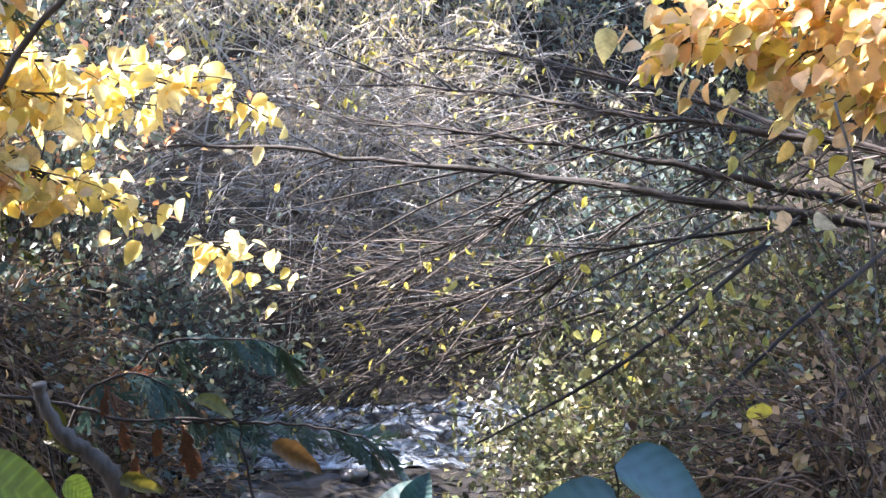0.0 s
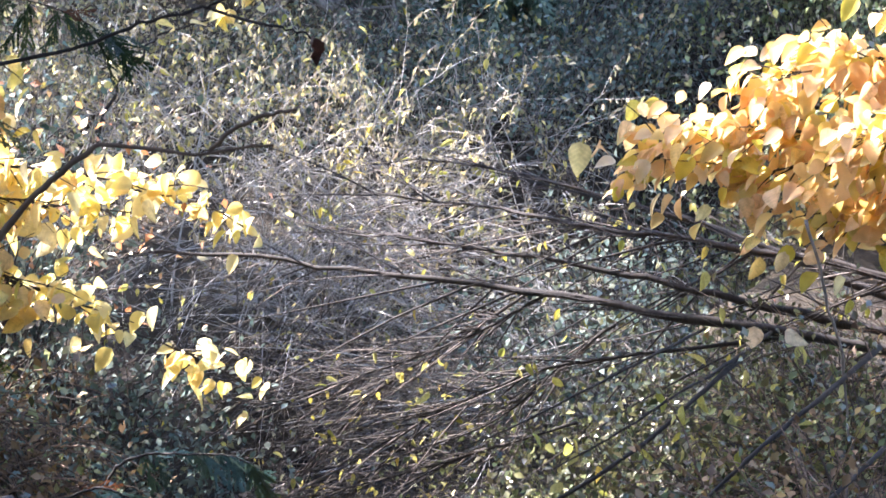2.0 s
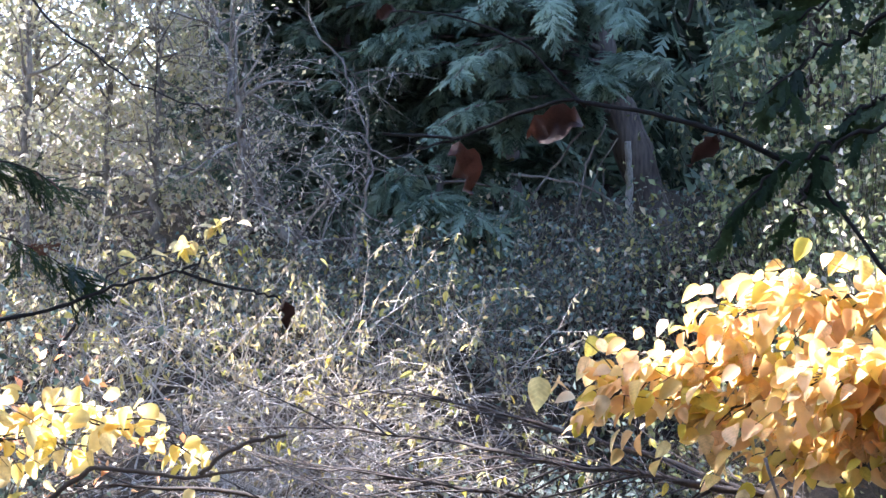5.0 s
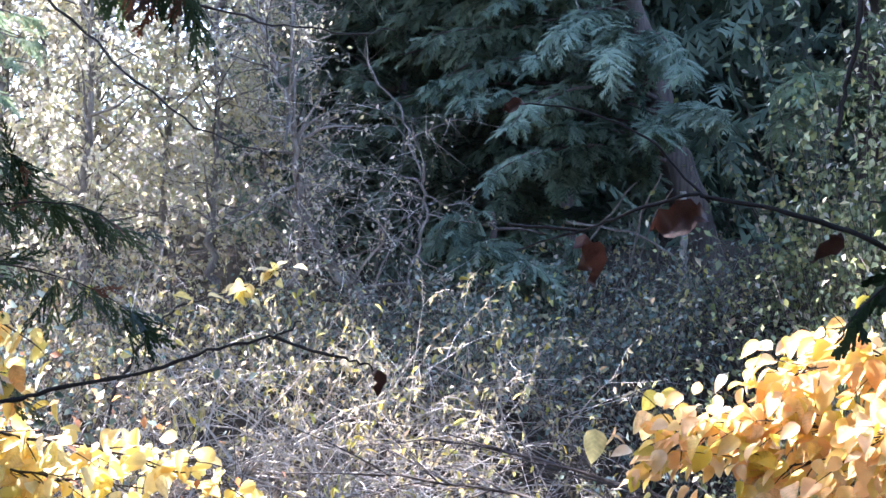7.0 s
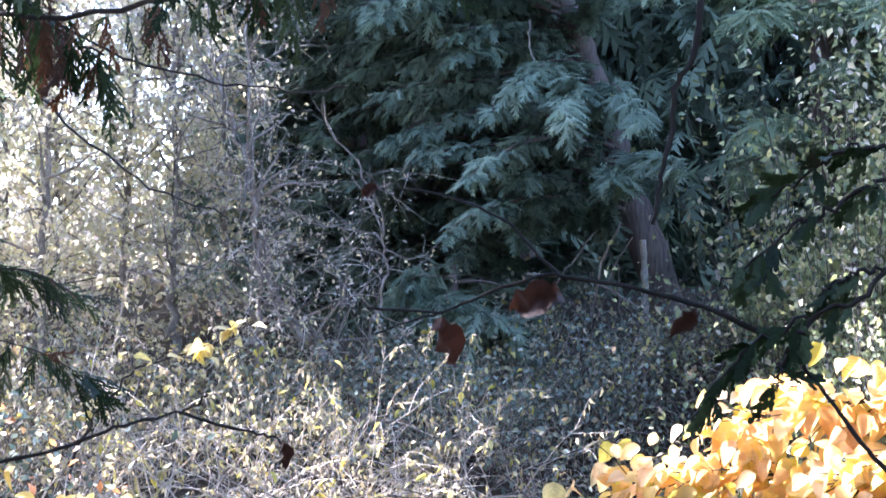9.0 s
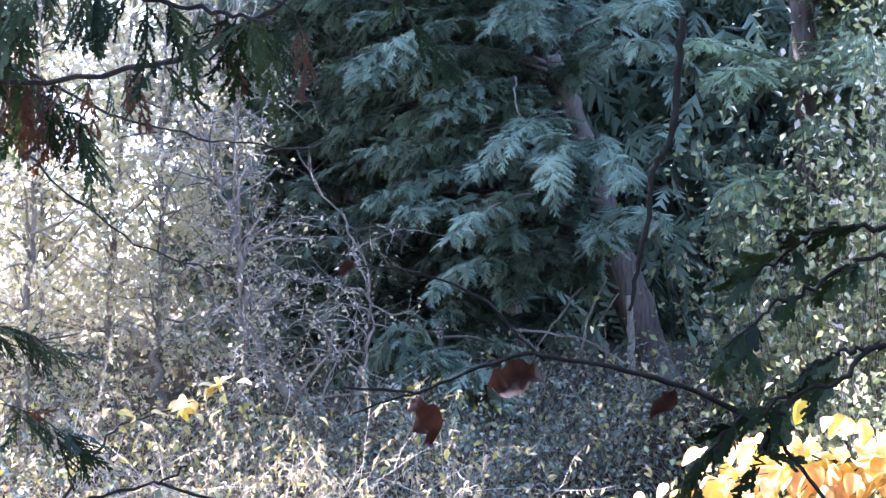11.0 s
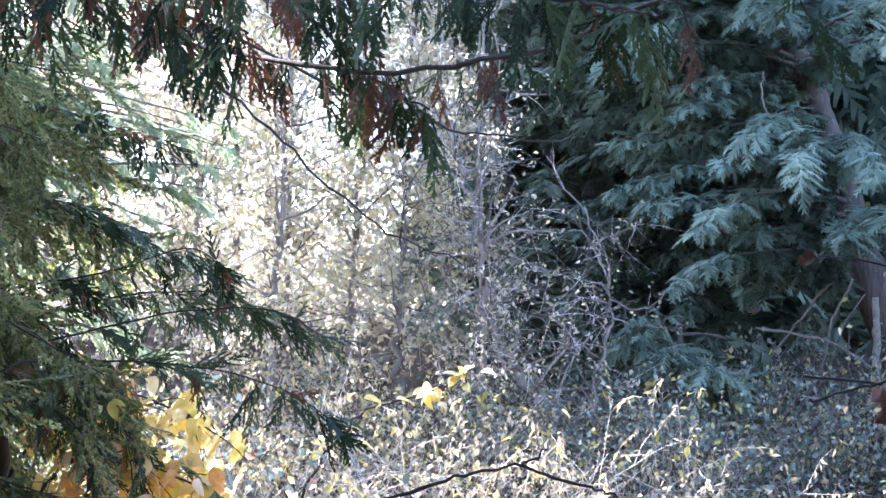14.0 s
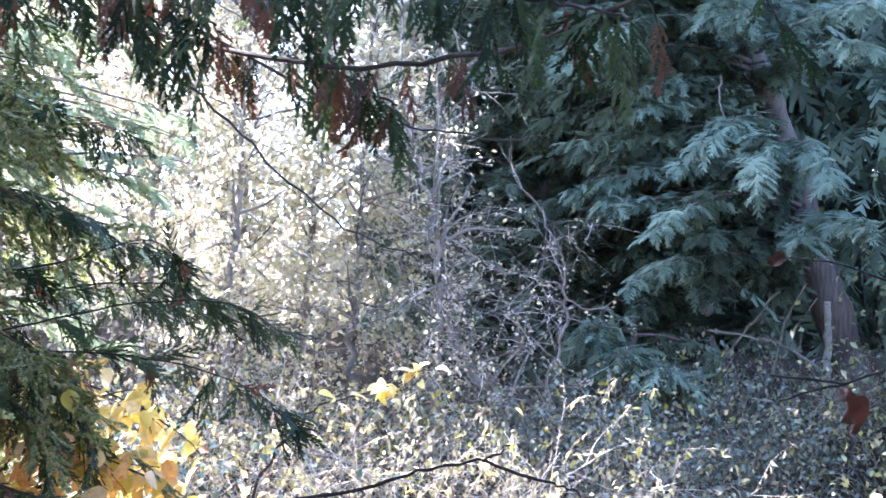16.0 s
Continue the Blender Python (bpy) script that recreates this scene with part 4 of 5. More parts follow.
# ---- sunlit alders ----
def alder(pts, r0, label, shoots, leaf_n, material, leaf_size=0.05, reach=1.0, bark=BARK_MID, low=0.1):
    ob = thing("alder", pts[0], label, "tree", "slender broadleaf trees")
    part("trunk", limb(pts, r0, 0.008, 36, 8, 0.02), bark, ob)
    p = smooth_path(pts, 20)[None]
    at, w = along(p, shoots, low, 1.0)
    side = arcs(at, rng.normal(0, 0.8, (shoots, 3)) + np.array([0, -0.1, 0.55]), rng.uniform(0.4, 1.0, shoots) * reach, 8, 0.03, 0.16)
    for i in range(min(12, shoots)):
        part("branch", tubes(side[i:i + 1], taper(1, 8, [r0 * 0.45], 0.003), 5), bark, ob)
    part("crown_wood", tubes(side[12:], taper(shoots - 12, 8, rng.uniform(0.12, 0.35, shoots - 12) * r0, 0.002), 4), bark, ob, kind="stuff")
    n = shoots * 6
    at, w = along(side, n, 0.2, 1.0)
    fine = arcs(at, w + rng.normal(0, 0.7, (n, 3)), rng.uniform(0.1, 0.5, n), 5, 0.03, 0.15)
    part("brushwood", tubes(fine, taper(n, 5, rng.uniform(0.002, 0.004, n), 0.001), 3), BARK_PALE, ob, kind="stuff")
    at, _ = along(fine, leaf_n, 0.1, 1.0)
    part("foliage", leaves(SMALL, at + rng.normal(0, 0.03, at.shape), rng.uniform(0.5, 1.2, leaf_n) * leaf_size, 0.8, 0.4), material, ob, "thin faded autumn leaves", "stuff")
    return ob


SUNNY = "slender alder with faded leaves glowing in sunlight"
BARE = "slender bare alder with crooked grey branches"
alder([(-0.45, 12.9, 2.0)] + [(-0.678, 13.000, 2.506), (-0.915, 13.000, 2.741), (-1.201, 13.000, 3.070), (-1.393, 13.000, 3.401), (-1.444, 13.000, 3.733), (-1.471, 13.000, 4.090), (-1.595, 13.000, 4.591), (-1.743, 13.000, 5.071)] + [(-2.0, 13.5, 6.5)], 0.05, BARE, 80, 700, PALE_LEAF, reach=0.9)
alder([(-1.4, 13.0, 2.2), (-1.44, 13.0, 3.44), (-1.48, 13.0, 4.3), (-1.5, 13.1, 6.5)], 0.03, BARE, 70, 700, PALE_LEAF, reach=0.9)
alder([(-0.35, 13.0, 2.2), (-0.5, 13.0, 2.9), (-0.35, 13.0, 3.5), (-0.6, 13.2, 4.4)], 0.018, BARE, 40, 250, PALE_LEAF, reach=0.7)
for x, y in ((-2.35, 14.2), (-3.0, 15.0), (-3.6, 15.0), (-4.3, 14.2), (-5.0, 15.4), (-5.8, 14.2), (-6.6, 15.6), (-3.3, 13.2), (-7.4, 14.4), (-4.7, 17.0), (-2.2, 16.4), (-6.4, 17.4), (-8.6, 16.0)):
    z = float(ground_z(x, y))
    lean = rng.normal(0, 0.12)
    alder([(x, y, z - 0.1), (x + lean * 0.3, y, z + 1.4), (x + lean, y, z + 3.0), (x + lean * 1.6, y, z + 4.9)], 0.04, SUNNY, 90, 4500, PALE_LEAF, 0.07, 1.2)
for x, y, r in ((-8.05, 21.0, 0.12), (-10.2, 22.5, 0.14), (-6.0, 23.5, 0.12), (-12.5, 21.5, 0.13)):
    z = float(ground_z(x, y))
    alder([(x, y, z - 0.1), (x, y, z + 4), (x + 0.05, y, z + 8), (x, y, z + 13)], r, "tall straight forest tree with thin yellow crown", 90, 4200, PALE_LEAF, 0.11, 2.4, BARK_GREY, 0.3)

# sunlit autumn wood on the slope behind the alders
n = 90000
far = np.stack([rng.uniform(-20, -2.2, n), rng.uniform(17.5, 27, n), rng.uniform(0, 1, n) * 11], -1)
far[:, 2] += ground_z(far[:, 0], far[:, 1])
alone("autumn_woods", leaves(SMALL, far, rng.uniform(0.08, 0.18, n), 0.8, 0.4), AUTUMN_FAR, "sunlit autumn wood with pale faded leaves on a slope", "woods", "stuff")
# unseen wood added behind and beside the path, holding back low sky light
n = 14000
ang, rad = rng.uniform(-0.15, math.pi + 0.15, n), rng.uniform(7, 13, n)
far = np.stack([np.cos(ang) * rad, -np.sin(ang) * rad + 1.0, rng.uniform(0.2, 7, n)], -1)
far[:, 2] += ground_z(far[:, 0], far[:, 1])
alone("unseen_woods_behind", leaves(COARSE, far, rng.uniform(0.9, 1.7, n), 0.6, 0.5), NEEDLE, "unseen evergreen wood added behind the path to block sky light", "woods", "stuff", smooth=False)
# far evergreen wood closing the view
n = 60000
far = np.stack([rng.uniform(-3, 18, n), rng.uniform(18.5, 23, n), rng.uniform(2, 14, n)], -1)
alone("far_woods", leaves(COARSE, far, rng.uniform(0.35, 0.65, n), 0.6, 0.5), NEEDLE, "dense dark evergreen wood far behind the stream", "woods", "stuff", smooth=False)

# ---- a sapling with a few large yellow leaves ----
sapling = thing("yellow_sapling", (-2.5, 10.4, float(ground_z(-2.5, 10.4))), "thin sapling with a few large sunlit yellow leaves", "tree", "yellow autumn trees")
yellow_branch(sapling, [(-2.5, 10.4, float(ground_z(-2.5, 10.4)) - 0.02), (-2.3, 10.35, 2.1)] + [(-2.061, 10.300, 2.423), (-1.914, 10.300, 2.609), (-1.690, 10.300, 2.684), (-1.430, 10.300, 2.760), (-1.281, 10.300, 2.853), (-1.114, 10.300, 2.909)], 0.012, 16, 0.11, 0.02, 8, 0.2, MESH_PALE, PALE_YELLOW_MASS)
put_leaves(MESH_PALE, [(-1.915, 10.300, 2.703), (-1.802, 10.300, 2.666), (-1.691, 10.300, 2.696), (-1.579, 10.300, 2.729), (-1.411, 10.300, 2.685), (-1.486, 10.300, 2.789), (-1.393, 10.300, 2.871), (-1.282, 10.300, 2.927), (-1.225, 10.300, 2.805), (-1.125, 10.300, 2.891), (-0.591, 10.300, 2.650)], 0.125, sapling, way=(0.8, -0.2, -0.2), spread=0.4)
# ---- a long thin bramble cane ----
alone("hanging_vine", limb([(-3.843, 9.000, 5.643), (-3.382, 9.000, 5.236), (-2.856, 9.000, 4.767), (-2.563, 9.000, 4.519), (-2.238, 9.000, 4.241), (-1.953, 9.000, 3.983), (-1.707, 9.000, 3.770), (-1.432, 9.000, 3.614), (-1.095, 9.000, 3.466)], 0.012, 0.005, 30, 6), BARK_DARK, "long thin dark vine hanging slantwise between trees", "vine")
alone("bare_branch", limb([(-2.938, 9.000, 5.015), (-2.505, 9.000, 4.833), (-2.006, 9.000, 4.584), (-1.726, 9.000, 4.427), (-1.451, 9.000, 4.346), (-1.179, 9.000, 4.277), (-0.910, 9.000, 4.235), (-0.643, 9.000, 4.194), (-0.396, 9.000, 4.223)], 0.012, 0.004, 30, 6, 0.008), BARK_DARK, "long thin bare dark branch reaching sideways", "branch")


# ---- cedar boughs ----
rng = np.random.default_rng(5)


def cedar_frond(seed, arms=9, fat=1.0, fine=1.0):
    """A limp cedar spray one metre long: an axis with uneven side arms, each lined with small scaly lobes."""
    r = random.Random(seed)
    verts, faces = [], []

    def lobe(p, ang, length, width):
        c, s = math.cos(ang), math.sin(ang)
        k = len(verts)
        for u, v, h in ((0, 0, 0), (-width, 0.4 * length, 0.004), (0, 0.5 * length, 0.01), (width, 0.4 * length, 0.004), (0, length, -0.012)):
            verts.append((p[0] + u * c - v * s, p[1] + u * s + v * c, p[2] + h))
        faces.extend([(k, k + 2, k + 1), (k, k + 3, k + 2), (k + 1, k + 2, k + 4), (k + 2, k + 3, k + 4)])

    def arm(p, ang, length, bend, sag, level):
        step = (0.032 if level else 0.05) / fine
        bits = max(2, int(length / step))
        p = list(p)
        for j in range(bits):
            t = j / bits
            side = 1 if j % 2 else -1
            lobe(p, ang, step * 1.7, (0.019 if level else 0.017) * fat)
            if level:
                lobe(p, ang + side * radians(r.uniform(25, 42)), r.uniform(0.035, 0.075) * (1.1 - 0.6 * t) * (0.6 + 0.4 * fat), 0.018 * fat)
            ang += bend / bits
            p[0] -= math.sin(ang) * step
            p[1] += math.cos(ang) * step
            p[2] -= sag * t * step
        return p, ang

    wave = r.uniform(-0.5, 0.5)
    p, ang, turn = [0, 0, 0], r.uniform(-0.1, 0.1), 1
    for i in range(arms):
        t = (i + 1) / arms
        p, ang = arm(p, ang, 1.0 / arms, wave / arms, 0.3, 0)
        for side in ((turn,) if r.random() < 0.65 else (1, -1)):
            length = (0.1 + 0.3 * math.sin(math.pi * min(1, 0.25 + 0.75 * t))) * r.uniform(0.45, 1.15)
            arm(p, ang + side * radians(r.uniform(24, 46)), length, -side * r.uniform(0.1, 0.6), r.uniform(0.2, 0.9), 1)
        turn = -turn
    arm(p, ang, 0.1, 0, 0.4, 1)
    return np.array(verts, float), [np.array(faces)]


FRONDS = [cedar_frond(1), cedar_frond(2, 8), cedar_frond(3, 11), cedar_frond(4, 7), cedar_frond(5, 10)]
LIGHT_FRONDS = [cedar_frond(s, 7, 1.7, 0.55) for s in (21, 22, 23)]
MESH_FAT = [mesh_of("frond", cedar_frond(s, 7, 1.25), CEDAR) for s in (11, 12, 13, 14, 15)]
MESH_RUST = [mesh_of("frond", cedar_frond(s, 7, 1.9), CEDAR_DEAD) for s in (41, 42)]
MESH_SKYLIT = [mesh_of("frond", cedar_frond(s, 8, 1.3), CEDAR_SKYLIT) for s in (31, 32, 33, 34, 35)]
MESH_THICK = [mesh_of("frond", cedar_frond(s, 7, 2.3), CEDAR) for s in (11, 12, 13, 14, 15)]
MESH_FROND = [mesh_of("frond", f, CEDAR) for f in FRONDS]
MESH_DEAD_FROND = [mesh_of("frond", f, CEDAR_DEAD) for f in FRONDS]


def cedar_branch(ob, pts, r0, fronds, size, dead=0.2, down=0.9, r1=0.0015, lo=0.05, hi=1.0, spread=0.3, ahead=0.5, facing=(0, -1, 0.3), shrink=0.0, living=None):
    stem = part("branch", limb(pts, r0, r1, 30, 6, 0.002), BARK_DARK, ob)
    p = smooth_path(pts, 24)[None]
    at, w = along(p, fronds, lo, hi)
    for q, d in zip(at, w):
        done = np.argmin(((p[0] - q) ** 2).sum(-1)) / 23
        way = np.array([0, 0, -down]) + d * ahead + rng.normal(0, spread, 3)
        kind = MESH_DEAD_FROND if rng.random() < dead else living or MESH_FROND
        piece("frond", kind[rng.integers(5)], matrix_of(q, way, np.array(facing) + rng.normal(0, 0.5, 3), size * rng.uniform(0.6, 1.2) * (1 - shrink * done)), stem)
    return stem


top = thing("cedar_bough", (-1.268, 2.7, 3.381), "overhanging cedar bough with green and rust-brown hanging sprays", "branch", "cedar boughs")
cedar_branch(top, [(-1.238, 2.750, 3.436), (-1.060, 2.654, 3.339), (-0.924, 2.558, 3.256), (-0.807, 2.462, 3.182), (-0.680, 2.365, 3.133), (-0.544, 2.269, 3.086), (-0.428, 2.173, 3.046), (-0.314, 2.077, 3.017), (-0.210, 1.981, 3.000), (-0.129, 1.885, 2.989), (-0.056, 1.788, 2.981), (-0.003, 1.692, 2.978), (0.039, 1.596, 2.972), (0.081, 1.500, 2.966)], 0.0065, 44, 0.115, 0.3, 1.0, r1=0.0018, hi=0.75, ahead=0.2, shrink=0.45)
for pts, k, size, dead in (([(-1.037, 2.500, 3.361), (-0.904, 2.425, 3.287), (-0.760, 2.350, 3.216), (-0.626, 2.275, 3.157), (-0.535, 2.200, 3.102)], 52, 0.12, 0.42),
                           ([(-0.532, 2.300, 3.232), (-0.465, 2.250, 3.148), (-0.394, 2.200, 3.076), (-0.327, 2.150, 3.015), (-0.255, 2.100, 2.969)], 40, 0.1, 0.55),
                           ([(-0.738, 2.300, 3.307), (-0.572, 2.200, 3.203), (-0.415, 2.100, 3.146), (-0.288, 2.000, 3.107)], 44, 0.115, 0.45),
                           ([(-0.286, 1.800, 3.083), (-0.178, 1.738, 3.043), (-0.079, 1.675, 3.004), (-0.000, 1.612, 2.971), (0.050, 1.550, 2.945)], 30, 0.09, 0.05),
                           ([(-1.369, 2.700, 3.434), (-1.179, 2.633, 3.345), (-1.041, 2.567, 3.283), (-0.939, 2.500, 3.213)], 26, 0.12, 0.42)):
    cedar_branch(top, pts, 0.004, k, size, dead, 1.0, ahead=0.2, spread=0.28)
hanging = part("twig", limb([(0.013, 1.525, 2.971), (0.060, 1.525, 2.957), (0.072, 1.525, 2.938), (0.077, 1.525, 2.922)], 0.0012, 0.0006, 10, 5, 0.0004), BARK_DARK, top)
piece("frond", MESH_DEAD_FROND[0], matrix_of((0.073, 1.525, 2.938), (0.2, 0, -1), (0.3, -1, 0.1), 0.075), hanging)
hanging = part("twig", limb([(0.130, 1.465, 3.004), (0.154, 1.465, 2.967), (0.174, 1.465, 2.931), (0.186, 1.465, 2.910)], 0.0014, 0.0006, 10, 5, 0.0004), BARK_DARK, top)
piece("frond", MESH_FAT[1], matrix_of((0.176, 1.465, 2.925), (0.62, 0, -0.78), (0.2, -1, 0.3), 0.095), hanging)
piece("frond", MESH_FAT[2], matrix_of((0.167, 1.465, 2.946), (-0.3, 0, -0.9), (0.2, -1, 0.3), 0.045), hanging)

side_cedar = thing("cedar_tree", (-4.4, 7.3, 1.3), "cedar with drooping green sprays beside the stream", "tree", "cedar boughs")
part("trunk", limb([(-4.4, 7.3, 1.1), (-4.4, 7.3, 3), (-4.4, 7.3, 6), (-4.4, 7.3, 10)], 0.16, 0.08, 24, 12, 0.004), BARK_TRUNK, side_cedar)
# High crown added out of view; its long boughs shade the brambles.
n = 80
zs, ang = rng.uniform(6.3, 7.8, n), rng.uniform(0, 2 * math.pi, n)
high = arcs(np.stack([np.full(n, -4.4), np.full(n, 7.3), zs], -1), np.stack([np.cos(ang), np.sin(ang), np.full(n, 0.1)], -1), np.where((zs > 6.6) & (zs < 7.4), 1.8, 0.95) * rng.uniform(0.6, 1.0, n), 8, 0.08, 0.05)
part("crown_wood", tubes(high, taper(n, 8, [0.02] * n, 0.004), 4), BARK_DARK, side_cedar, kind="stuff")
at, w = along(high, 1800, 0.1, 1.0)
part("foliage", scatter(FAN, at, frames(w + rng.normal(0, 0.6, w.shape) + np.array([0, 0, -0.4]), rng.normal(0, 0.3, w.shape) + np.array([0, 0, 1.0])), rng.uniform(0.35, 0.6, len(at))), NEEDLE, side_cedar, kind="stuff", smooth=False)
UPPER_BOUGHS = [
    [(-4.3, 7.3, 4.6), (-3.242, 6.500, 3.647), (-2.839, 6.500, 3.545), (-2.444, 6.500, 3.446), (-2.183, 6.500, 3.347)],
    [(-4.3, 7.3, 4.3), (-3.073, 6.500, 3.068), (-2.608, 6.500, 3.122), (-2.302, 6.500, 3.174), (-1.977, 6.500, 3.275), (-1.798, 6.500, 3.191)],
    [(-4.3, 7.3, 4.0), (-2.958, 6.400, 2.817), (-2.503, 6.400, 2.872), (-2.008, 6.400, 2.987), (-1.567, 6.400, 3.004), (-1.334, 6.400, 2.889)],
    [(-4.3, 7.3, 3.8), (-2.954, 6.400, 2.744), (-2.372, 6.400, 2.778), (-1.875, 6.400, 2.762), (-1.507, 6.400, 2.675), (-1.251, 6.400, 2.528)],
    [(-4.3, 7.3, 3.6), (-2.861, 6.100, 2.757), (-2.472, 6.100, 2.764), (-2.252, 6.100, 2.676), (-2.054, 6.100, 2.499), (-1.973, 6.100, 2.255)],
]
LOWER_BOUGHS = [
    [(-4.3, 7.3, 3.4), (-2.852, 6.000, 2.617), (-2.565, 6.000, 2.623), (-2.277, 6.000, 2.539), (-2.151, 6.000, 2.342)],
    [(-4.3, 7.3, 3.2), (-2.739, 5.900, 2.352), (-2.502, 5.900, 2.292), (-2.268, 5.900, 2.233), (-1.990, 5.900, 2.155)],
    [(-4.3, 7.3, 4.1), (-3.057, 6.700, 2.983), (-2.579, 6.700, 3.039), (-2.214, 6.700, 3.094), (-1.852, 6.700, 3.098), (-1.695, 6.700, 3.024)],
    [(-4.3, 7.3, 4.9), (-3.371, 7.000, 3.979), (-2.946, 7.000, 4.031), (-2.575, 7.000, 3.920), (-2.239, 7.000, 3.837)],
]
for pts in UPPER_BOUGHS + LOWER_BOUGHS:
    cedar_branch(side_cedar, pts, 0.007, 50, 0.2, 0.07, 0.6, 0.002, 0.3, 1.0, 0.5, 0.7, (0, -0.8, 0.5))
n = 70
zs = rng.uniform(2.2, 4.6, n)
low = arcs(np.stack([np.full(n, -4.3), np.full(n, 7.2), zs], -1), np.stack([rng.uniform(0.6, 1.0, n), rng.uniform(-0.8, -0.1, n), np.full(n, -0.12)], -1), rng.uniform(1.5, 2.7, n), 9, 0.05, 0.05)
part("crown_wood", tubes(low, taper(n, 9, [0.011] * n, 0.002), 5), BARK_DARK, side_cedar, kind="stuff")
at, w = along(low, 3500, 0.3, 1.0)
d = w * 0.8 + rng.normal(0, 0.5, w.shape) + np.array([0, 0, -0.55])
for k in range(3):
    some = np.arange(k, len(at), 3)
    part("foliage", scatter(LIGHT_FRONDS[k], at[some], frames(d[some], rng.normal(0, 0.5, (len(some), 3)) + np.array([0, -0.8, 0.5])), rng.uniform(0.13, 0.27, len(some))), CEDAR_LIT_MASS, side_cedar, "green lacy hanging sprays", "stuff", smooth=False)

dark = thing("cedar_sprig", (0.5, 1.06, 2.61), "dark cedar sprig silhouetted close by", "branch", "cedar boughs")
for pts, k, lo in (([(0.483, 1.060, 2.683), (0.458, 1.060, 2.681), (0.435, 1.060, 2.680), (0.414, 1.060, 2.669), (0.393, 1.060, 2.657), (0.374, 1.060, 2.652)], 13, 0.2),
                   ([(0.483, 1.060, 2.671), (0.458, 1.060, 2.662), (0.427, 1.060, 2.646), (0.399, 1.060, 2.631), (0.378, 1.060, 2.616), (0.354, 1.060, 2.598)], 15, 0.2),
                   ([(0.484, 1.060, 2.619), (0.455, 1.060, 2.605), (0.435, 1.060, 2.589), (0.411, 1.060, 2.579), (0.390, 1.060, 2.571), (0.369, 1.060, 2.559), (0.351, 1.060, 2.539), (0.334, 1.060, 2.518)], 22, 0.25),
                   ([(0.411, 1.060, 2.579), (0.396, 1.060, 2.562), (0.389, 1.060, 2.549), (0.383, 1.060, 2.532)], 7, 0.1),
                   ([(0.467, 1.060, 2.609), (0.446, 1.060, 2.606), (0.429, 1.060, 2.600), (0.416, 1.060, 2.592)], 7, 0.2)):
    cedar_branch(dark, pts, 0.0019, k, 0.034, 0.0, 0.4, 0.0006, lo, 0.97, 0.4, 0.6, living=MESH_THICK)

alone("dead_vine", limb([(1.345, 5.700, 1.845), (1.385, 5.700, 1.703), (1.423, 5.700, 1.539), (1.470, 5.700, 1.393), (1.491, 5.700, 1.226), (1.514, 5.700, 1.036), (1.548, 5.700, 0.757), (1.563, 5.700, 0.540)], 0.0065, 0.004, 24, 6, 0.003), BARK_MID, "thin pale dead stem hanging among the brambles", "vine")

# ---- near twigs ----
rng = np.random.default_rng(8)


def crumpled(width, fold, curl, amount):
    v, f = blade(width, (0.08, 0.2, 0.35, 0.5, 0.65, 0.8, 0.92), fold, curl)
    return v + rng.normal(0, amount, v.shape) * np.array([1, 0.4, 1.4]), f


MESH_BROWN = [mesh_of("dead_leaf", crumpled(w, f, u, 0.075), BROWN_LEAF) for w, f, u in ((0.5, 1.0, 0.7), (0.4, 1.3, 0.5))]
twig = thing("dead_twig", (0.39, 1.08, 2.565), "thin dark twig with a few curled brown leaves", "twig", "near twigs")
part("stem", limb([(0.385, 1.080, 2.569), (0.363, 1.080, 2.580), (0.332, 1.080, 2.592), (0.297, 1.080, 2.601), (0.262, 1.080, 2.607), (0.253, 1.080, 2.609), (0.227, 1.080, 2.602), (0.202, 1.080, 2.593), (0.186, 1.080, 2.586), (0.171, 1.080, 2.583), (0.144, 1.080, 2.574)], 0.0021, 0.0006, 40, 6, 0.0003), BARK_DARK, twig)
part("side_twig", limb([(0.186, 1.080, 2.586), (0.171, 1.080, 2.588), (0.139, 1.080, 2.590)], 0.0011, 0.0009, 12, 5, 0.0003), BARK_DARK, twig)
part("side_twig", limb([(0.263, 1.080, 2.604), (0.244, 1.080, 2.623), (0.226, 1.080, 2.643), (0.198, 1.080, 2.656), (0.171, 1.080, 2.663), (0.146, 1.080, 2.664)], 0.001, 0.0005, 20, 5, 0.0004), BARK_DARK, twig)
for at, way, nrm, size, kind in (((0.260, 1.076, 2.596), (-1, 0, -0.2), (0.05, -1, 0.1), 0.034, 0), ((0.180, 1.076, 2.580), (0.6, 0, -0.8), (0.3, -1, 0.1), 0.031, 0), ((0.343, 1.076, 2.586), (-0.7, 0, -0.7), (0.1, -1, 0.1), 0.026, 1), ((0.148, 1.076, 2.665), (-0.8, 0, -0.3), (0.1, -1, 0.1), 0.013, 0)):
    piece("dead_leaf", MESH_BROWN[kind], matrix_of(at, way, nrm, size), twig)
hang = thing("hanging_twig", (0.305, 0.85, 2.75), "crooked dark bare twig hanging down", "twig", "near twigs")
part("stem", limb([(0.317, 0.850, 2.757), (0.315, 0.850, 2.741), (0.313, 0.850, 2.724), (0.311, 0.850, 2.708), (0.308, 0.850, 2.694), (0.300, 0.850, 2.684), (0.298, 0.850, 2.662), (0.293, 0.850, 2.646), (0.290, 0.850, 2.630), (0.287, 0.850, 2.617)], 0.0021, 0.0009, 34, 6, 0.0005), BARK_DARK, hang)
stalk = thing("bare_twig", (0.5, 1.06, 2.42), "thin brown stalk rising close by", "twig", "near twigs")
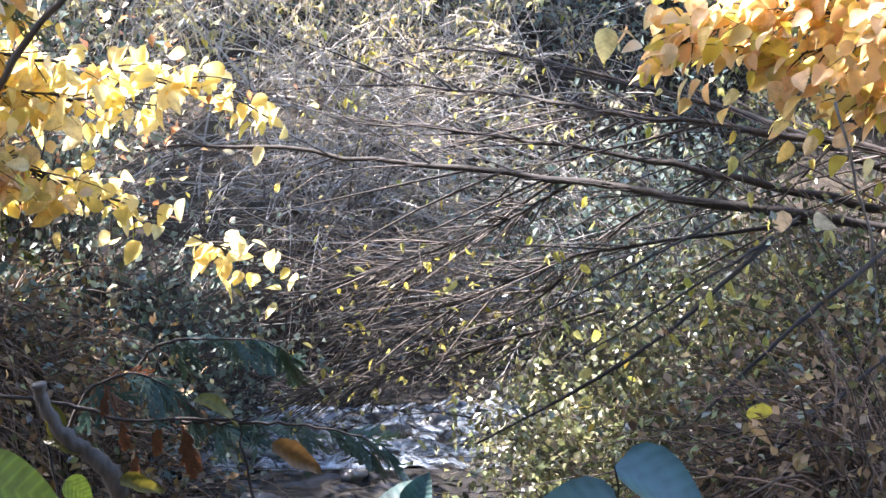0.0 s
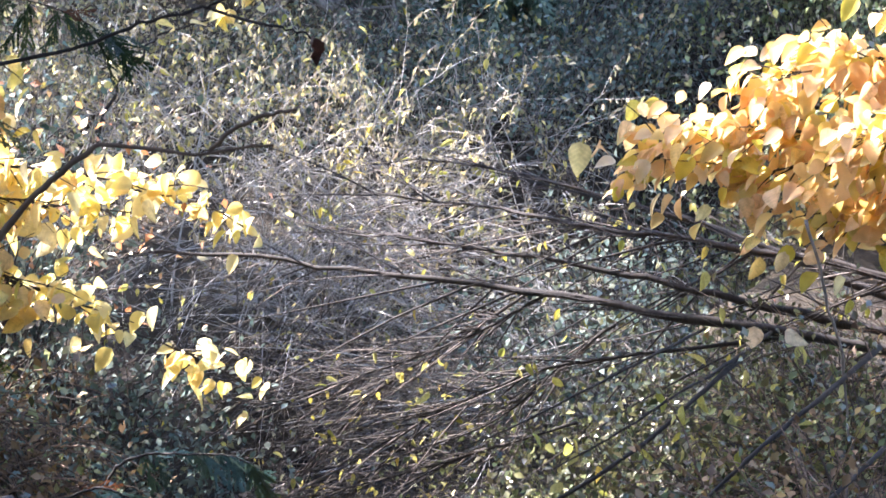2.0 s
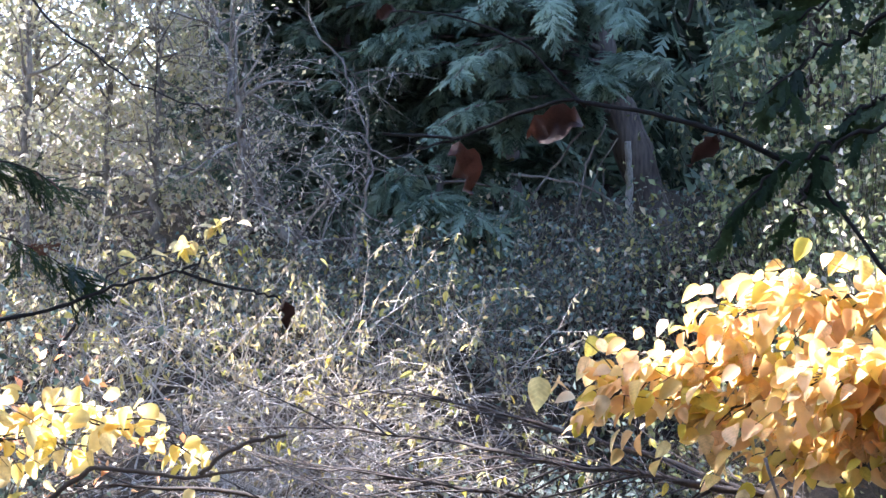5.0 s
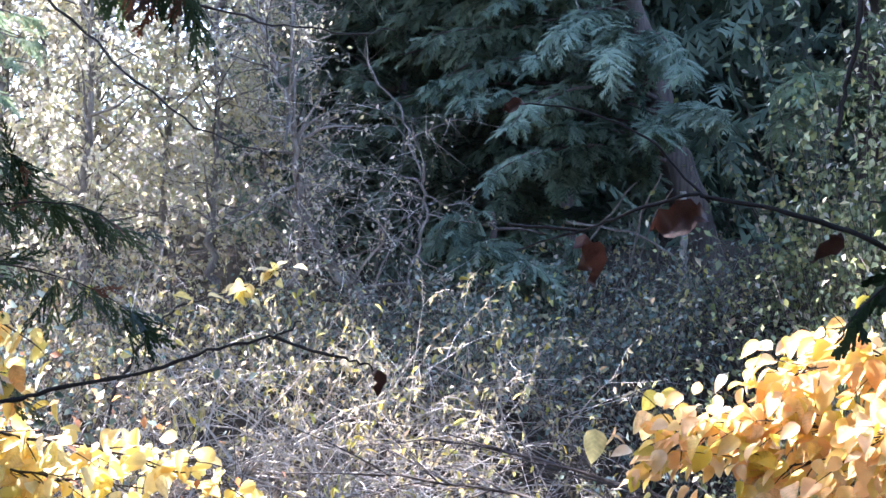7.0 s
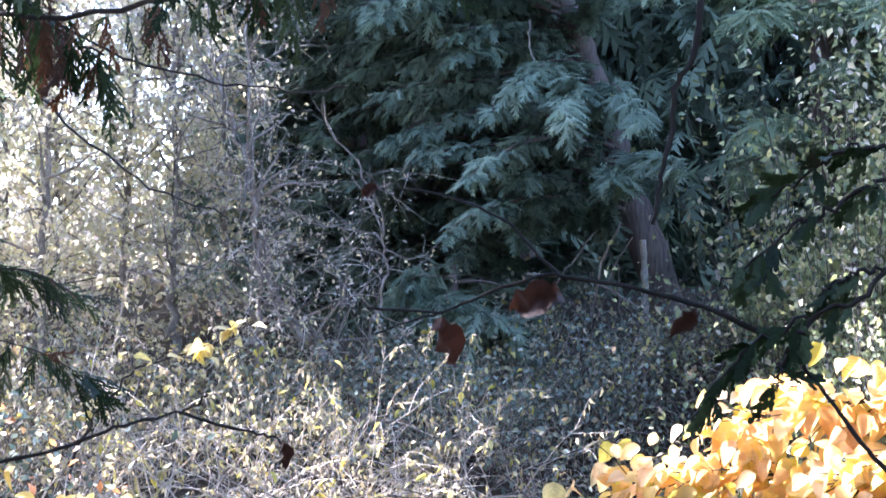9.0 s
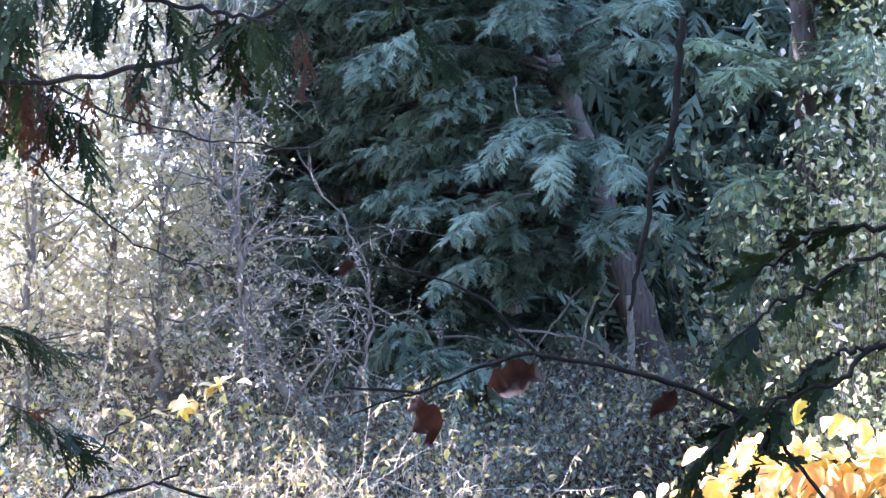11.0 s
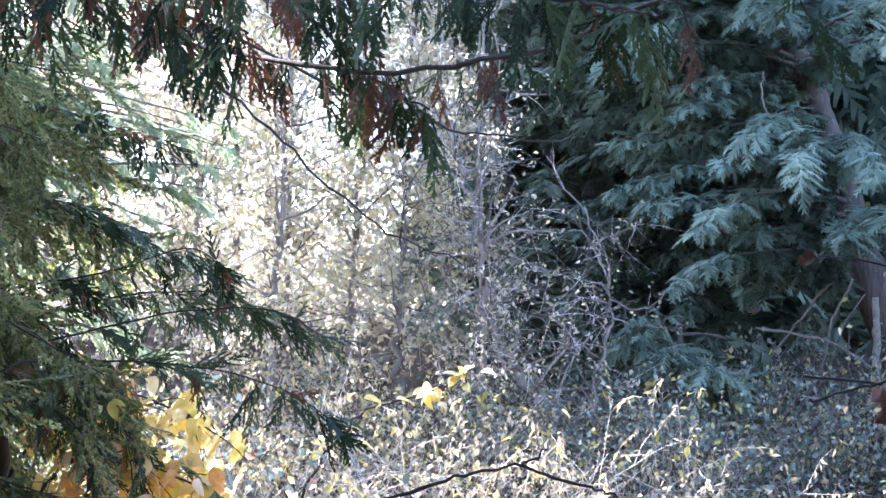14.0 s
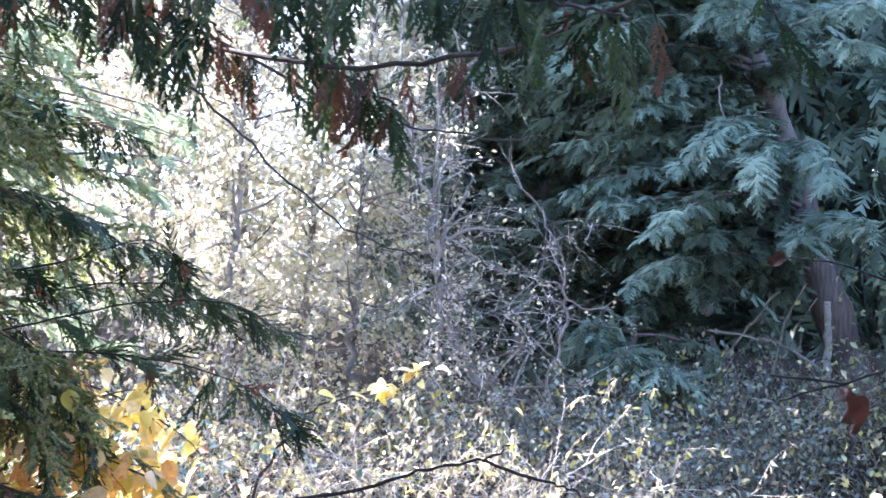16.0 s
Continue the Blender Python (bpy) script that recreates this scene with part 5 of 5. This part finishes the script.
part("stem", limb([(0.487, 1.060, 2.439), (0.451, 1.060, 2.485), (0.438, 1.060, 2.501), (0.419, 1.060, 2.528), (0.404, 1.060, 2.549), (0.398, 1.060, 2.569)], 0.0021, 0.001, 20, 6, 0.0004), BARK_DARK, stalk)
ltwig = thing("bare_twig", (-0.45, 1.75, 2.42), "thin dark twig forked at its end with one dead leaf", "twig", "near twigs")
part("stem", limb([(-0.482, 1.750, 2.417), (-0.382, 1.750, 2.443), (-0.347, 1.750, 2.451), (-0.288, 1.750, 2.465), (-0.229, 1.750, 2.477), (-0.182, 1.750, 2.492), (-0.140, 1.750, 2.504), (-0.099, 1.750, 2.513), (-0.087, 1.750, 2.517), (-0.066, 1.750, 2.530)], 0.0032, 0.0012, 36, 6, 0.001), BARK_DARK, ltwig)
part("side_twig", limb([(-0.093, 1.750, 2.513), (-0.052, 1.750, 2.498), (-0.017, 1.750, 2.491), (0.006, 1.750, 2.485), (0.012, 1.750, 2.477)], 0.0019, 0.0009, 20, 5, 0.001), BARK_DARK, ltwig)
piece("dead_leaf", MESH_BROWN[1], matrix_of((0.011, 1.745, 2.483), (0.2, 0, -1), (0.4, -1, 0.1), 0.034), ltwig)
elbow = thing("bare_twig", (-0.04, 0.738, 2.36), "thin dark twig with a sharp elbow", "twig", "near twigs")
part("stem", limb([(-0.048, 0.738, 2.337), (-0.027, 0.738, 2.361), (-0.013, 0.738, 2.379), (0.001, 0.738, 2.399), (0.013, 0.738, 2.412), (0.024, 0.738, 2.421), (0.034, 0.738, 2.428), (0.038, 0.738, 2.430), (0.046, 0.738, 2.430), (0.060, 0.738, 2.428), (0.075, 0.738, 2.426), (0.090, 0.738, 2.428), (0.103, 0.738, 2.429)], 0.0017, 0.0006, 40, 6, 0.0003), DRY_STEM, elbow)
part("side_twig", limb([(0.079, 0.738, 2.427), (0.085, 0.738, 2.433), (0.095, 0.738, 2.438), (0.105, 0.738, 2.441), (0.112, 0.738, 2.442)], 0.001, 0.0007, 14, 5, 0.0003), DRY_STEM, elbow)

# ---- plants in front of the stream ----
MESH_TEAL = mesh_of("leaf", blade(0.75, (0.06, 0.15, 0.3, 0.45, 0.6, 0.75, 0.9), 0.2, 0.2, 0.6), TEAL_LEAF)
MESH_SPENT = mesh_of("leaf", crumpled(0.42, 0.5, 0.35, 0.02), SPENT_LEAF)
MESH_LIME = mesh_of("leaf", blade(0.8, (0.06, 0.15, 0.3, 0.45, 0.6, 0.75, 0.9), 0.1, 0.2, 0.65), LIME_LEAF)


def broad_plant(name, label, root, blades, mesh, category="plant"):
    z = float(ground_z(root[0], root[1]))
    ob = thing(name, (root[0], root[1], z), label, category, "broad-leaved plants")
    for at, way, nrm, size in blades:
        part("stalk", limb([(root[0], root[1], z - 0.02), (0.5 * (root[0] + at[0]), 0.5 * (root[1] + at[1]), z * 0.4 + at[2] * 0.6), at], 0.004, 0.0025, 14, 6, 0.002), BARK_DARK, ob)
        piece("leaf", mesh, matrix_of(at, way, nrm, size), ob)
    return ob


broad_plant("broad_leaf_plant", "low plant with broad waxy blue-green leaves", (0.42, 3.25, 0), [((0.380, 3.20, 1.378), (0.9, -0.2, -0.45), (0.25, -0.35, 0.9), 0.25), ((0.393, 3.20, 1.271), (-1, 0, 0.02), (0, -0.4, 0.9), 0.23)], MESH_TEAL)
broad_plant("broad_leaf_plant", "low plant with broad waxy blue-green leaves", (-0.1, 3.3, 0), [((0.008, 3.20, 1.292), (-0.9, 0.1, -0.06), (0, -0.4, 0.9), 0.18), ((-0.043, 3.20, 1.288), (0.2, 0.1, 0.4), (0, -0.8, 0.5), 0.09)], MESH_TEAL)
broad_plant("broad_leaf_plant", "seedling with a large ribbed lime-green leaf", (-0.95, 3.0, 0), [((-0.908, 3.00, 1.443), (0.9, 0, -0.12), (0, -0.8, 0.6), 0.19), ((-0.713, 3.05, 1.425), (0.5, 0, -0.4), (0, -0.7, 0.7), 0.07)], MESH_LIME)
for pts, lo, k, dead in (([(-0.712, 3.600, 1.450), (-0.666, 3.600, 1.537), (-0.598, 3.600, 1.566), (-0.480, 3.600, 1.566), (-0.389, 3.600, 1.558), (-0.325, 3.600, 1.521)], 0.3, 24, 0.05),
                         ([(-0.835, 3.500, 1.389), (-0.776, 3.500, 1.481), (-0.683, 3.500, 1.518), (-0.608, 3.500, 1.490), (-0.541, 3.500, 1.429)], 0.25, 30, 0.15),
                         ([(-0.601, 3.500, 1.404), (-0.498, 3.500, 1.397), (-0.345, 3.500, 1.391), (-0.193, 3.500, 1.363), (-0.080, 3.500, 1.310)], 0.15, 36, 0.0)):
    sap = thing("cedar_sprig", pts[0], "low cedar shoot with green and rust-brown sprays", "plant", "cedar boughs")
    cedar_branch(sap, pts, 0.005, k, 0.11, dead, 0.7, 0.0012, lo, 1.0, 0.3, 0.6, living=MESH_SKYLIT)
rusty = thing("dead_cedar_shoot", (-1.041, 3.450, 1.502), "bare shoot with withered rust-brown cedar sprays hanging", "branch", "cedar boughs")
stem = part("branch", limb([(-1.041, 3.450, 1.502), (-0.966, 3.450, 1.487), (-0.803, 3.450, 1.457), (-0.678, 3.450, 1.421), (-0.526, 3.450, 1.424), (-0.406, 3.450, 1.413)], 0.006, 0.003, 30, 6, 0.002), BARK_LIMB, rusty)
for at, way, size in (((-0.560, 3.440, 1.412), (0.2, 0, -1), 0.16), ((-0.613, 3.440, 1.419), (-0.1, 0, -1), 0.1), ((-0.724, 3.440, 1.497), (-0.15, 0, -1), 0.08), ((-0.695, 3.440, 1.425), (0.1, 0, -1), 0.09), ((-0.668, 3.440, 1.352), (-0.1, 0, -1), 0.08)):
    piece("frond", MESH_RUST[len(rusty.children) % 2], matrix_of(at, way, (0.3, -1, 0.2), size), stem)
alone("fallen_branch", limb([(-0.697, 3.400, 1.261), (-0.724, 3.400, 1.328), (-0.771, 3.400, 1.368), (-0.818, 3.400, 1.415), (-0.856, 3.400, 1.480), (-0.861, 3.400, 1.525)], 0.022, 0.015, 24, 10, 0.003), BARK_GREY, "short mottled dead branch leaning on the bank", "branch")
spent = thing("fading_plant", (-0.383, 3.40, 1.148), "dying plant with blotched yellow and pale leaves", "plant", "broad-leaved plants")
part("stalk", limb([(-0.391, 3.45, 1.129), (-0.420, 3.45, 1.290), (-0.433, 3.45, 1.383), (-0.412, 3.45, 1.428)], 0.004, 0.002, 14, 6, 0.002), BARK_DARK, spent)
part("stalk", limb([(-0.844, 3.45, 1.111), (-0.856, 3.45, 1.273), (-0.868, 3.45, 1.367), (-0.866, 3.45, 1.465)], 0.004, 0.002, 14, 6, 0.002), BARK_DARK, spent)
for at, way, nrm, size in (((-0.360, 3.42, 1.371), (0.85, 0, -0.5), (0.1, -0.9, 0.5), 0.13), ((-0.849, 3.42, 1.478), (0.25, 0, -1), (0.2, -0.9, 0.3), 0.12), ((-0.771, 3.40, 1.368), (-1, 0, 0.45), (0, -0.8, 0.6), 0.1), ((-0.695, 3.38, 1.308), (0.9, 0, -0.2), (0, -0.8, 0.6), 0.1), ((-0.533, 3.44, 1.464), (0.95, 0, -0.25), (0, -0.3, 1.0), 0.11)):
    piece("leaf", MESH_SPENT, matrix_of(at, way, nrm, size), spent)
n = 9000
lx, ly = rng.uniform(-3, 3.5, n), rng.uniform(2.5, 7.5, n)
keep = np.abs(lx - centre_x(ly)) > 0.85
lx, ly = lx[keep], ly[keep]
alone("leaf_litter", leaves(blade(0.6, (0.2, 0.5, 0.8), 0.25, 0.3), np.stack([lx, ly, ground_z(lx, ly) + 0.025], -1), rng.uniform(0.03, 0.07, len(lx)), 1.0, 0.0, 1.5), LITTER, "brown fallen leaves scattered on the banks", "leaf litter", "stuff")
